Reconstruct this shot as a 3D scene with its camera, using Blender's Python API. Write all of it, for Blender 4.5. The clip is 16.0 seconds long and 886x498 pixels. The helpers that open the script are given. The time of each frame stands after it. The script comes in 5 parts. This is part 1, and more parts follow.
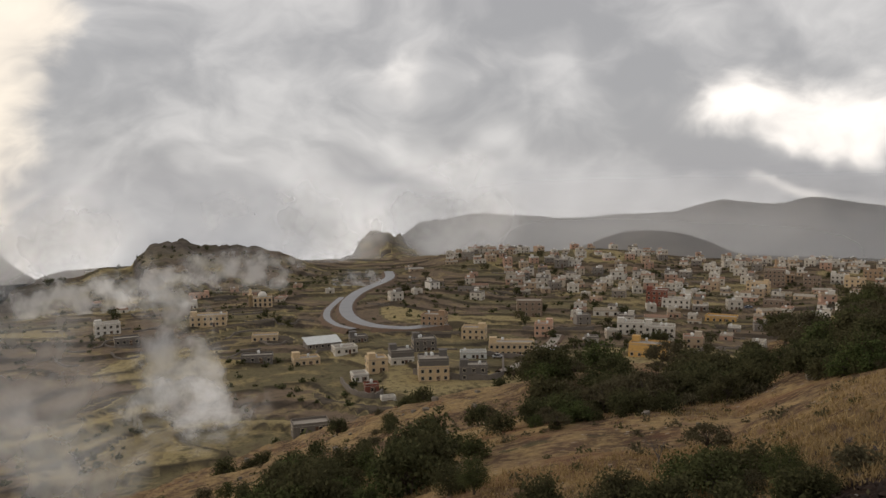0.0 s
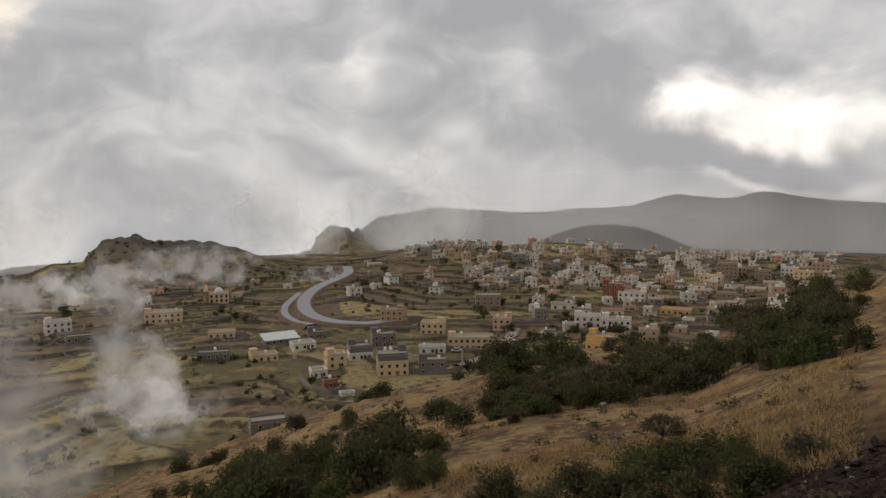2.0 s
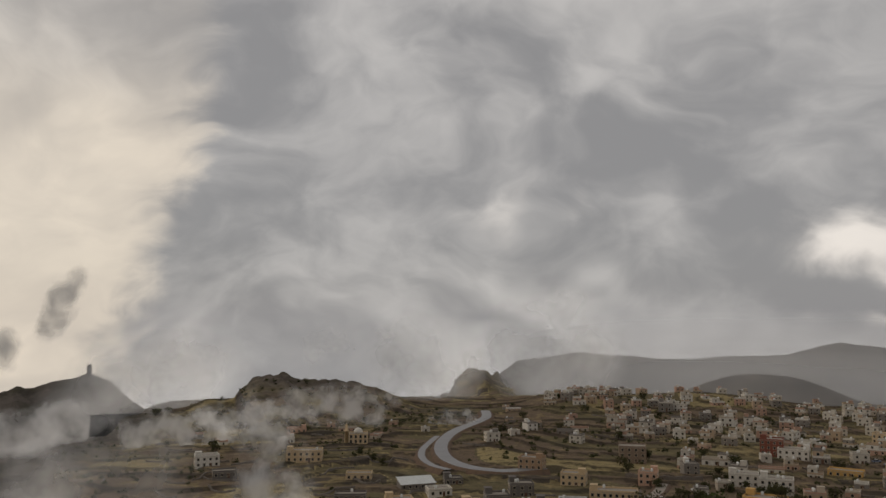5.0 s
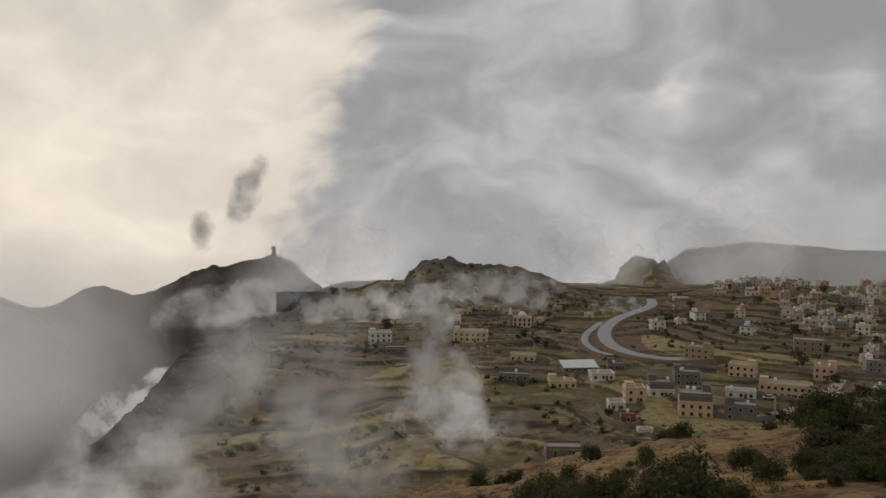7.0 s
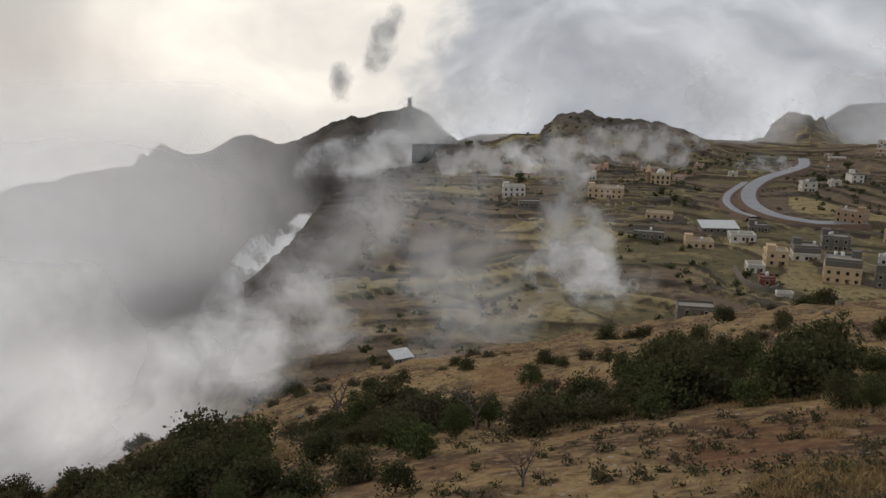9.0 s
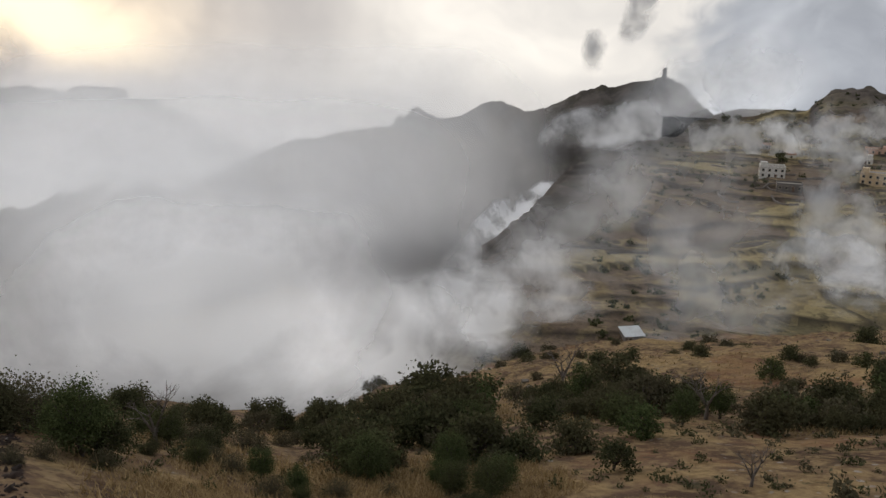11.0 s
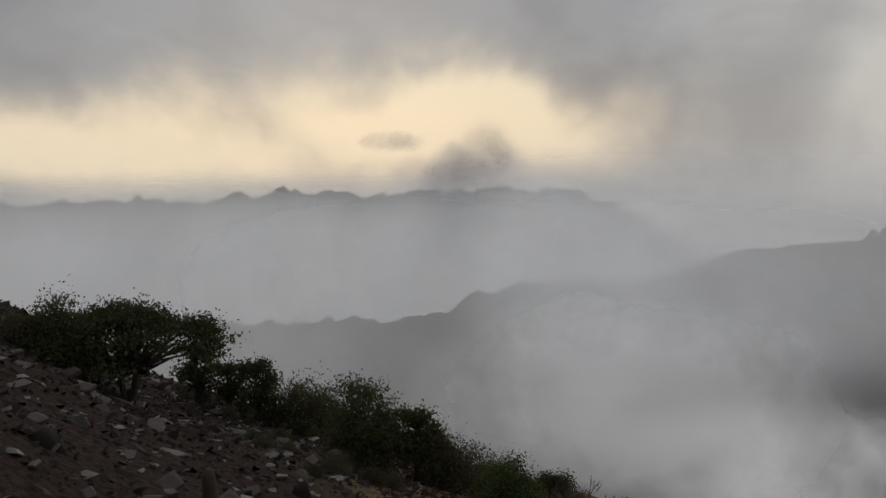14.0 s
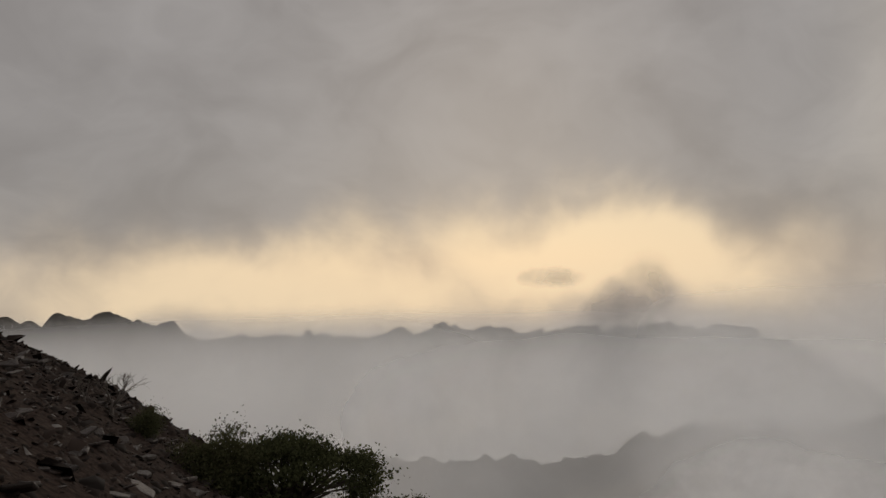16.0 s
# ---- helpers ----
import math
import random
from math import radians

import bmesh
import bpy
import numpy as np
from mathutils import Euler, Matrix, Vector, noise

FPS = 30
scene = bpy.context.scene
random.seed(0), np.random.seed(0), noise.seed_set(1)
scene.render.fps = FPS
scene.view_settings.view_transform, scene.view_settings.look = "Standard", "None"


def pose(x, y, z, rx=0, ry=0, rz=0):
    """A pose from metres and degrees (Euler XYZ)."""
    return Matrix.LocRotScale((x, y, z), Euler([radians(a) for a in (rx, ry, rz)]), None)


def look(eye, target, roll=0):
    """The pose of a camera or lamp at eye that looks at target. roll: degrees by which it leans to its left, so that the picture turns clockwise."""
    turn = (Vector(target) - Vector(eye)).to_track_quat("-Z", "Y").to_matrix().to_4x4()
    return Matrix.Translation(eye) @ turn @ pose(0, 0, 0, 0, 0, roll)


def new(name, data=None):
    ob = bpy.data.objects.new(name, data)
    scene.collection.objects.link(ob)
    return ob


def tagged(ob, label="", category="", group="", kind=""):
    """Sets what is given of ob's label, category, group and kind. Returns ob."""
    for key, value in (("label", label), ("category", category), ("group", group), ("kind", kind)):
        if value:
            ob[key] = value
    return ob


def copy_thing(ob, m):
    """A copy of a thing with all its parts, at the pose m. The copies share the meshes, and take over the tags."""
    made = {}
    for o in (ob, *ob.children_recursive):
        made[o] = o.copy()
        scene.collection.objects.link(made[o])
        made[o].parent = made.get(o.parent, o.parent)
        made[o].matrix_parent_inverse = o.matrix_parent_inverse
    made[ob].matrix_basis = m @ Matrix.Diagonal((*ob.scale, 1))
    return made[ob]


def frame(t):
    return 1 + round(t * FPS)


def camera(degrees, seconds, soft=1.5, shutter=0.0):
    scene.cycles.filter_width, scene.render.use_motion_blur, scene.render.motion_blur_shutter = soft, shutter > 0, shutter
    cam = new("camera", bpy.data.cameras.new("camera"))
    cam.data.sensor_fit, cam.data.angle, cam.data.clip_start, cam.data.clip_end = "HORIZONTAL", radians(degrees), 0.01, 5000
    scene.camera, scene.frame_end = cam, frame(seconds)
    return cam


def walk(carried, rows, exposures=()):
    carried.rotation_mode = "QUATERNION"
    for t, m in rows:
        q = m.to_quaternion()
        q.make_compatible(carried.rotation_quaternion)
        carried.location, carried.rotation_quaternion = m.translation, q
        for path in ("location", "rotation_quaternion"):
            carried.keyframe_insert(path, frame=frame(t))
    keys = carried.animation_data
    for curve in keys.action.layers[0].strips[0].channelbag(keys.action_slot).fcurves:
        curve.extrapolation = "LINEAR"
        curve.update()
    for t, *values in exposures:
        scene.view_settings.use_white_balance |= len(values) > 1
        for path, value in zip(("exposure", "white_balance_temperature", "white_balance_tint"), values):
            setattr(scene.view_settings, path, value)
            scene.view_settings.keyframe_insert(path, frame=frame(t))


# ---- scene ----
EYE = (0.03, 0.02, 100.0)
cam = camera(58.38, 16.0, soft=1.5)
# seconds, turn to the left, tilt up, lean; the eye stays in one spot
TURN = (
    (0, 7.33, -5.07, -0.68),
    (0.5, 6.44, -5.28, -0.67),
    (1, 5.48, -5.41, -0.65),
    (1.5, 4.69, -5.46, -0.67),
    (2, 4.34, -5.49, -0.61),
    (2.5, 4.43, -5.50, -0.55),
    (3, 5.14, -5.37, -0.45),
    (3.5, 6.46, -3.75, -0.42),
    (3.7, 7.04, -2.18, -0.35),
    (4.75, 12.40, 4.90, 0.10),
    (5.8, 21.00, 3.44, 0.50),
    (6, 22.65, 1.83, 0.58),
    (6.5, 25.11, -1.55, 0.49),
    (7, 26.08, -3.36, 0.39),
    (7.5, 26.79, -5.45, 0.36),
    (8, 28.29, -8.64, 0.38),
    (8.5, 31.37, -11.79, 0.50),
    (9, 35.72, -13.96, 0.39),
    (9.2, 37.61, -14.61, 0.37),
    (10.35, 47.40, -16.40, 0.45),
    (11.5, 58.59, -15.83, 0.56),
    (12, 64.69, -15.00, 0.27),
    (12.5, 70.25, -13.91, 0.12),
    (13, 75.31, -12.63, -0.08),
    (13.5, 80.38, -11.06, -0.27),
    (14, 85.26, -8.92, -0.34),
    (14.5, 89.74, -5.91, -0.68),
    (15, 93.38, -2.48, -0.81),
    (15.5, 95.58, -0.09, -0.97),
    (16, 96.54, 1.00, -1.08),
)
EXPOSURE = (
    (0.0, 0.57, 6750, 11), (3.7, 0.57, 6750, 11), (5.8, -0.25, 6900, 11), (6.5, 0.05, 6800, 11), (7.0, 0.20, 6700, 11), (8.0, 0.35, 6400, 10), (9.0, 0.50, 6250, 10),
    (11.5, 0.48, 6000, 10), (12.5, 0.12, 5650, 9), (13.0, -0.05, 5650, 9), (14.0, -0.25, 6050, 9), (15.0, -0.2, 6600, 10), (16.0, -0.3, 6700, 11))
walk(cam, [(t, pose(*EYE, 90 + p, 0, a) @ pose(0, 0, 0, 0, 0, l)) for t, a, p, l in TURN], EXPOSURE)


# ---- node helpers ----
class Tree:
    """Short calls to add nodes to a material or world."""

    def __init__(self, owner):
        owner.use_nodes = True
        self.t = owner.node_tree
        self.t.nodes.clear()

    def n(self, kind, **props):
        node = self.t.nodes.new(kind)
        for k, v in props.items():
            if k == "op":
                node.operation = v
            elif k == "blend":
                node.blend_type = v
            elif k == "data":
                node.data_type = v
            elif k == "sky":
                node.sky_type = v
            elif k == "attr":
                node.attribute_name = v
            elif k == "feature":
                node.feature = v
            elif k == "interp":
                node.interpolation_type = v
        return node

    def put(self, sock, v):
        if isinstance(v, bpy.types.NodeSocket):
            self.t.links.new(v, sock)
        elif isinstance(v, (tuple, list)) and len(v) == 3 and sock.type == "RGBA":
            sock.default_value = (*v, 1)
        else:
            sock.default_value = v

    def m(self, op, a, b=0.0, c=0.0):
        node = self.n("ShaderNodeMath", op=op)
        for s, v in zip(node.inputs, (a, b, c)):
            self.put(s, v)
        return node.outputs[0]

    def v(self, op, a, b=(0, 0, 0), scale=1.0):
        node = self.n("ShaderNodeVectorMath", op=op)
        self.put(node.inputs[0], a)
        self.put(node.inputs[1], b)
        self.put(node.inputs[3], scale)
        return node.outputs[1] if op in ("DOT_PRODUCT", "LENGTH") else node.outputs[0]

    def noise(self, vec, scale, detail=4.0, rough=0.55, distort=0.0, colour=False):
        node = self.n("ShaderNodeTexNoise")
        self.put(node.inputs["Vector"], vec)
        for k, v in (("Scale", scale), ("Detail", detail), ("Roughness", rough), ("Distortion", distort)):
            self.put(node.inputs[k], v)
        return node.outputs["Color" if colour else "Fac"]

    def cells(self, vec, scale, out="Color", feature="F1"):
        node = self.n("ShaderNodeTexVoronoi", feature=feature)
        self.put(node.inputs["Vector"], vec)
        self.put(node.inputs["Scale"], scale)
        return node.outputs[out]

    def step(self, x, lo, hi, a=0.0, b=1.0):
        node = self.n("ShaderNodeMapRange", interp="SMOOTHSTEP")
        for k, v in zip(range(5), (x, lo, hi, a, b)):
            self.put(node.inputs[k], v)
        return node.outputs[0]

    def mix(self, f, a, b, blend="MIX"):
        node = self.n("ShaderNodeMix", data="RGBA", blend=blend)
        self.put(node.inputs[0], f)
        self.put(node.inputs[6], a)
        self.put(node.inputs[7], b)
        return node.outputs[2]

    def attr(self, name, out="Fac"):
        return self.n("ShaderNodeAttribute", attr=name).outputs[out]

    def bump(self, h, strength, dist):
        node = self.n("ShaderNodeBump")
        self.put(node.inputs["Strength"], strength)
        self.put(node.inputs["Distance"], dist)
        self.put(node.inputs["Height"], h)
        return node.outputs[0]


# ---- sky and sun ----
def sky_world():
    w = bpy.data.worlds.new("overcast_sky")
    scene.world = w
    k = Tree(w)
    way = k.n("ShaderNodeTexCoord").outputs["Generated"]
    sep = k.n("ShaderNodeSeparateXYZ")
    k.put(sep.inputs[0], way)
    wob = k.v("SUBTRACT", k.noise(way, 4.0, 5, 0.5, 0.0, colour=True), (0.5, 0.5, 0.5))
    ws = k.n("ShaderNodeSeparateXYZ")
    k.put(ws.inputs[0], wob)
    az = k.m("MULTIPLY", k.m("ARCTAN2", k.m("MULTIPLY", sep.outputs[0], -1.0), sep.outputs[1]), 180 / math.pi)
    el = k.m("MULTIPLY", k.m("ARCSINE", sep.outputs[2]), 180 / math.pi)
    azw = k.m("ADD", az, k.m("MULTIPLY", ws.outputs[0], 16.0))
    elw = k.m("ADD", el, k.m("MULTIPLY", ws.outputs[1], 13.0))

    def blob(a, e, wa, we, x=azw, y=elw):
        p = k.m("POWER", k.m("ABSOLUTE", k.m("DIVIDE", k.m("SUBTRACT", x, a), wa)), 2.0)
        q = k.m("POWER", k.m("ABSOLUTE", k.m("DIVIDE", k.m("SUBTRACT", y, e), we)), 2.0)
        return k.m("EXPONENT", k.m("MULTIPLY", k.m("ADD", p, q), -1.0))

    # folds of the cloud deck: broad masses with smaller billows on them
    flat = k.v("MULTIPLY", way, (1.0, 1.0, 1.5))
    bend = k.v("SUBTRACT", k.noise(flat, 3.5, 3, 0.5, 0.0, colour=True), (0.5, 0.5, 0.5))
    flat = k.v("ADD", flat, k.v("SCALE", bend, scale=0.35))
    fold = k.noise(flat, 7.0, 7, 0.5)
    broad = k.noise(flat, 2.6, 4, 0.5)
    tone = k.m("ADD", k.m("MULTIPLY", fold, 0.55), k.m("MULTIPLY", broad, 0.45))
    for a, e, wa, we, much in ((22, -2, 9, 3, -0.05), (18, 0, 6, 3, 0.02), (6, 0.5, 5, 3.2, 0.06), (27, 5, 9, 8, -0.10), (-8, 4, 4.5, 3.5, -0.10),
                               (-4, 0.5, 7, 2.4, -0.07), (-1, 12, 8, 3, -0.08), (-17.5, 0.6, 6, 1.6, -0.12), (-22, 9, 9, 2.4, -0.06), (15, 10, 4, 5, -0.07)):
        tone = k.m("ADD", tone, k.m("MULTIPLY", blob(a, e, wa, we), much))
    deck = k.mix(k.step(tone, 0.36, 0.64), DECK_DARK, DECK_PALE)
    # thin lit gaps in the deck
    gap = k.m("ADD", blob(-16, 4.2, 8.5, 3.7), k.m("ADD", k.m("MULTIPLY", blob(10.5, 8.5, 3.0, 4.5), 0.42), k.m("MULTIPLY", blob(4.2, 9.0, 1.8, 3.0), 0.36)))
    gap = k.m("ADD", gap, k.m("ADD", k.m("MULTIPLY", blob(-19, -0.9, 9, 0.9), 0.75), k.m("MULTIPLY", blob(-23, 3.0, 4, 1.6), 0.6)))
    gap = k.m("MULTIPLY", gap, k.m("SUBTRACT", 1.0, k.m("MULTIPLY", blob(-17.0, 0.9, 6.5, 1.5), 0.75)))
    gap = k.m("MULTIPLY", gap, k.m("ADD", -0.45, k.m("MULTIPLY", fold, 2.7)))
    deck = k.mix(k.step(gap, 0.2, 1.1), deck, k.mix(k.step(fold, 0.36, 0.66), (0.62, 0.60, 0.585), GAP))
    # open evening side behind the great cloud
    edge = k.m("ADD", k.m("ADD", az, k.m("MULTIPLY", ws.outputs[0], 9.0)), k.m("ADD", k.m("MULTIPLY", el, 0.32), k.m("MULTIPLY", k.m("SUBTRACT", fold, 0.5), 11.0)))
    open_side = k.m("MULTIPLY", k.step(edge, 33.6, 37.4), k.step(az, 62.0, 84.0, 1.0, 0.0))
    open_side = k.m("MULTIPLY", open_side, k.step(elw, 11.0, 22.0, 1.0, 0.25))
    veil = k.mix(k.step(tone, 0.32, 0.66), VEIL_DARK, VEIL_PALE)
    deck = k.mix(open_side, deck, veil)
    # the west: grey roof of cloud over a warm strip
    west = k.step(az, 58.0, 74.0)
    west = k.m("MULTIPLY", west, k.step(az, 150.0, 200.0, 1.0, 0.0))
    roof = k.mix(k.step(tone, 0.3, 0.7), ROOF_DARK, ROOF_PALE)
    deck = k.mix(west, deck, roof)
    deck = k.mix(k.m("MULTIPLY", blob(61.5, 3.0, 5.0, 8.0), 0.6), deck, ROOF_DARK)
    glow = k.m("MAXIMUM", blob(85, 0.6, 15, 4.3), k.m("MULTIPLY", blob(110, -1.2, 21, 4.3), 0.95))
    glow = k.m("MULTIPLY", glow, k.m("ADD", 0.45, k.m("MULTIPLY", fold, 1.05)))
    deck = k.mix(k.step(glow, 0.05, 0.85), deck, GLOW)
    # haze towards the lowest part
    haze = k.m("MULTIPLY", k.step(el, -7.0, -2.5, 1.0, 0.0), k.step(az, 30.0, 60.0))
    deck = k.mix(haze, deck, HAZE)
    sky = k.n("ShaderNodeTexSky", sky="NISHITA")
    sky.sun_disc, sky.sun_elevation, sky.sun_rotation = False, radians(SUN_EL), radians(-SUN_AZ)
    blue = k.v("SCALE", sky.outputs[0], scale=0.1)
    col = k.mix(0.03, deck, blue)
    bg = k.n("ShaderNodeBackground")
    k.put(bg.inputs[0], col)
    bg.inputs[1].default_value = 1.0
    out = k.n("ShaderNodeOutputWorld")
    k.put(out.inputs[0], bg.outputs[0])


DECK_DARK, DECK_PALE, GAP = (0.26, 0.265, 0.28), (0.50, 0.50, 0.505), (0.80, 0.77, 0.74)
VEIL_DARK, VEIL_PALE = (0.56, 0.52, 0.47), (0.80, 0.73, 0.63)
ROOF_DARK, ROOF_PALE = (0.295, 0.28, 0.275), (0.405, 0.39, 0.385)
GLOW, HAZE = (0.98, 0.80, 0.56), (0.50, 0.465, 0.425)
SUN_AZ, SUN_EL = 92.0, 14.0
sky_world()
sun = new("sun", bpy.data.lights.new("sun", "SUN"))
sun.data.energy, sun.data.angle, sun.data.color = 0.6, radians(25), (1.0, 0.93, 0.84)
sun.matrix_world = look((-math.sin(radians(SUN_AZ)) * 50, math.cos(radians(SUN_AZ)) * 50, 100 + 50 * math.tan(radians(SUN_EL))), EYE)


# ---- lie of the land ----
def lattice(ix, iy, seed):
    h = (ix.astype(np.int64) * 374761393 + iy.astype(np.int64) * 668265263 + seed * 974634777) & 0xFFFFFFFF
    h = ((h ^ (h >> 13)) * 1274126177) & 0xFFFFFFFF
    return ((h ^ (h >> 16)) & 0xFFFF) / 32767.5 - 1.0


def vnoise(x, y, seed=0):
    x, y = np.asarray(x, float), np.asarray(y, float)
    ix, iy = np.floor(x), np.floor(y)
    fx, fy = x - ix, y - iy
    fx, fy = fx * fx * (3 - 2 * fx), fy * fy * (3 - 2 * fy)
    a, b = lattice(ix, iy, seed), lattice(ix + 1, iy, seed)
    c, d = lattice(ix, iy + 1, seed), lattice(ix + 1, iy + 1, seed)
    return (a * (1 - fx) + b * fx) * (1 - fy) + (c * (1 - fx) + d * fx) * fy


def fbm(x, y, scale, octaves=4, seed=0, gain=0.5):
    out, amp = 0.0, 1.0
    for o in range(octaves):
        out = out + amp * vnoise(x / scale, y / scale, seed + o * 7)
        scale, amp = scale / 2.03, amp * gain
    return out


def sstep(x, lo, hi):
    f = np.clip((x - lo) / (hi - lo), 0, 1)
    return f * f * (3 - 2 * f)


def bell(a, r, a0, r0, wa, wr):
    """A hill round the azimuth a0 and distance r0; its half widths in metres."""
    u, w = np.radians(a - a0) * r0 / wa, (r - r0) / wr
    return np.exp(-(u * u + w * w))


# the hillside under the eye: azimuth, drop at the eye, fall per metre, distance of its brow
SLOPE = np.array((
    (-180, 2, -0.35, 60), (-60, 3, -0.20, 80), (-30, 5, 0.045, 90), (-22, 5, 0.098, 100), (-18, 5, 0.132, 104), (-13.5, 5, 0.172, 112), (-2, 5, 0.208, 116),
    (8, 5, 0.245, 125), (18, 5, 0.300, 150), (27, 5, 0.345, 190), (40, 5, 0.385, 205), (52, 4.5, 0.44, 120), (65, 3.5, 0.485, 66),
    (75, 3, 0.435, 48), (85, 2.6, 0.38, 40), (95, 2.3, 0.335, 36), (104, 2.0, 0.274, 33), (109, 1.95, 0.222, 31), (114.5, 1.9, 0.153, 30), (120, 1.8, 0.084, 30),
    (127, 1.7, 0.015, 30), (140, 1.7, -0.12, 40), (180, 2, -0.35, 60)))
# the plateau's rim above the gorge: azimuth and distance
RIM = [(-math.sin(radians(a)) * r, math.cos(radians(a)) * r) for a, r in ((30.5, 950), (33.5, 690), (36, 565), (39.8, 480), (45, 335), (48, 255), (51.7, 232), (54.5, 205), (60, 150), (75, 60), (100, 30))]


def rim_side(x, y):
    """Metres inside the rim (positive) or out over the gorge (negative)."""
    best, side = np.full(np.shape(x), 1e9), np.ones(np.shape(x))
    for (ax, ay), (bx, by) in zip(RIM[:-1], RIM[1:]):
        dx, dy = bx - ax, by - ay
        f = np.clip(((x - ax) * dx + (y - ay) * dy) / (dx * dx + dy * dy), 0, 1)
        d = np.hypot(x - ax - f * dx, y - ay - f * dy)
        s = np.sign((x - ax) * dy - (y - ay) * dx)
        side = np.where(d < best, -s, side)
        best = np.minimum(best, d)
    return best * side


def hillside(a, r, x, y):
    d0, s, rb = (np.interp(a, SLOPE[:, 0], SLOPE[:, i]) for i in (1, 2, 3))
    z = -1.65 - (d0 - 1.65) * sstep(r, 0.8, 6.0) - s * r
    bumps = fbm(x, y, 22, 4, 3) * np.clip(r / 60, 0.08, 1) * 1.3 + fbm(x, y, 3.0, 3, 5) * 0.10 * np.clip(r / 12, 0.3, 1)
    past = np.maximum(r - rb, 0)
    z = z + bumps - past * 0.42 * np.clip(past / 25, 0, 1)
    # worn earth steps across the lower slope
    t = z / 2.6 + fbm(x, y, 45, 2, 9) * 0.7
    f = t - np.floor(t)
    stepped = (np.floor(t) + sstep(f, 0.0, 0.35) - t) * 2.6
    return z + stepped * 0.55 * sstep(r, 55, 110)


CREST = np.array(((8, -10), (14, -7.2), (17, -5.9), (19, -5.2), (21, -4.6), (23.6, -4.5), (25.4, -3.9), (26.6, -3.9), (28.2, -4.7), (28.9, -5.6), (31, -5.9), (34.2, -6.5), (36, -7.0), (37.1, -8.1), (39.7, -8.3), (41, -9.6), (60, -14)))


def plateau(a, r, x, y):
    z = -70 + fbm(x, y, 150, 3, 21) * 3.2
    # the rocky hill: its crest line, and slopes that fall away before and behind it
    r0 = np.interp(a, (24, 31, 34, 36, 40), (640, 620, 600, 545, 465))
    top = np.interp(a, CREST[:, 0], CREST[:, 1])
    hill = r0 * np.tan(np.radians(top)) + fbm(a, a * 0 + 3.0, 1.1, 4, 63, 0.6) * 1.3 - np.maximum(np.abs(r - r0) - 4, 0) * 0.24
    z = np.maximum(z, hill)
    z = z + 68 * bell(a, r, 11.8, 900, 60, 90) * (1 + 0.22 * fbm(x, y, 34, 4, 33, 0.6)) + 9 * bell(a, r, 13.0, 900, 12, 30) + 6 * bell(a, r, 9.8, 930, 18, 30)
    z = z + 7 * bell(a, r, 4.6, 640, 40, 50) + 9 * bell(a, r, -4.5, 660, 60, 55) + 5 * bell(a, r, -18.5, 600, 60, 60) + 9 * bell(a, r, -22, 420, 40, 90)
    z = z - sstep(r, 690, 980) * (58 + 70 * sstep(a, 6, 20))
    z = z + 52 * bell(a, r, -6.6, 1150, 105, 110) + 14 * bell(a, r, -11, 1150, 60, 80)
    rough = sstep(z, -58, -50) * sstep(r, 350, 480)
    z = z + rough * (fbm(x, y, 30, 5, 31, 0.6) * 4.2)
    t, f, stepped = terrace(x, y, r)
    return z + stepped * (1 - rough * 0.75) * sstep(r, 900, 700)


def terrace(x, y, r):
    """Which terrace a place belongs to, how far across it, and the change of height: a wall, then a tread that leans back."""
    t = r / 21.0 + fbm(x, y, 85, 3, 41) * 1.9
    f = t - np.floor(t)
    return t, f, (sstep(f, 0.0, 0.11) - f) * (1.5 + 0.6 * lattice(np.floor(t), np.floor(t) * 0, 9))


def ridge(a, r, r0, half, tops, rug=0.0011):
    """A mountain wall at the distance r0, its crest given as azimuth and elevation pairs."""
    crest = r0 * np.tan(np.radians(np.interp(a, [p[0] for p in tops], [p[1] for p in tops])))
    x, y = -np.sin(np.radians(a)) * r, np.cos(np.radians(a)) * r
    crest = crest + fbm(a + 0.7, a * 0 + r0 * 1.37, 1.5, 5, 61, 0.6) * r0 * rug
    d = np.abs(r - r0)
    spur = fbm(x, y, half * 0.42, 5, 71, 0.52) * np.clip(d / half, 0, 1) * half * 0.30
    return crest - d * 0.40 - np.clip(d / half, 0, 1) ** 2 * 60 + spur


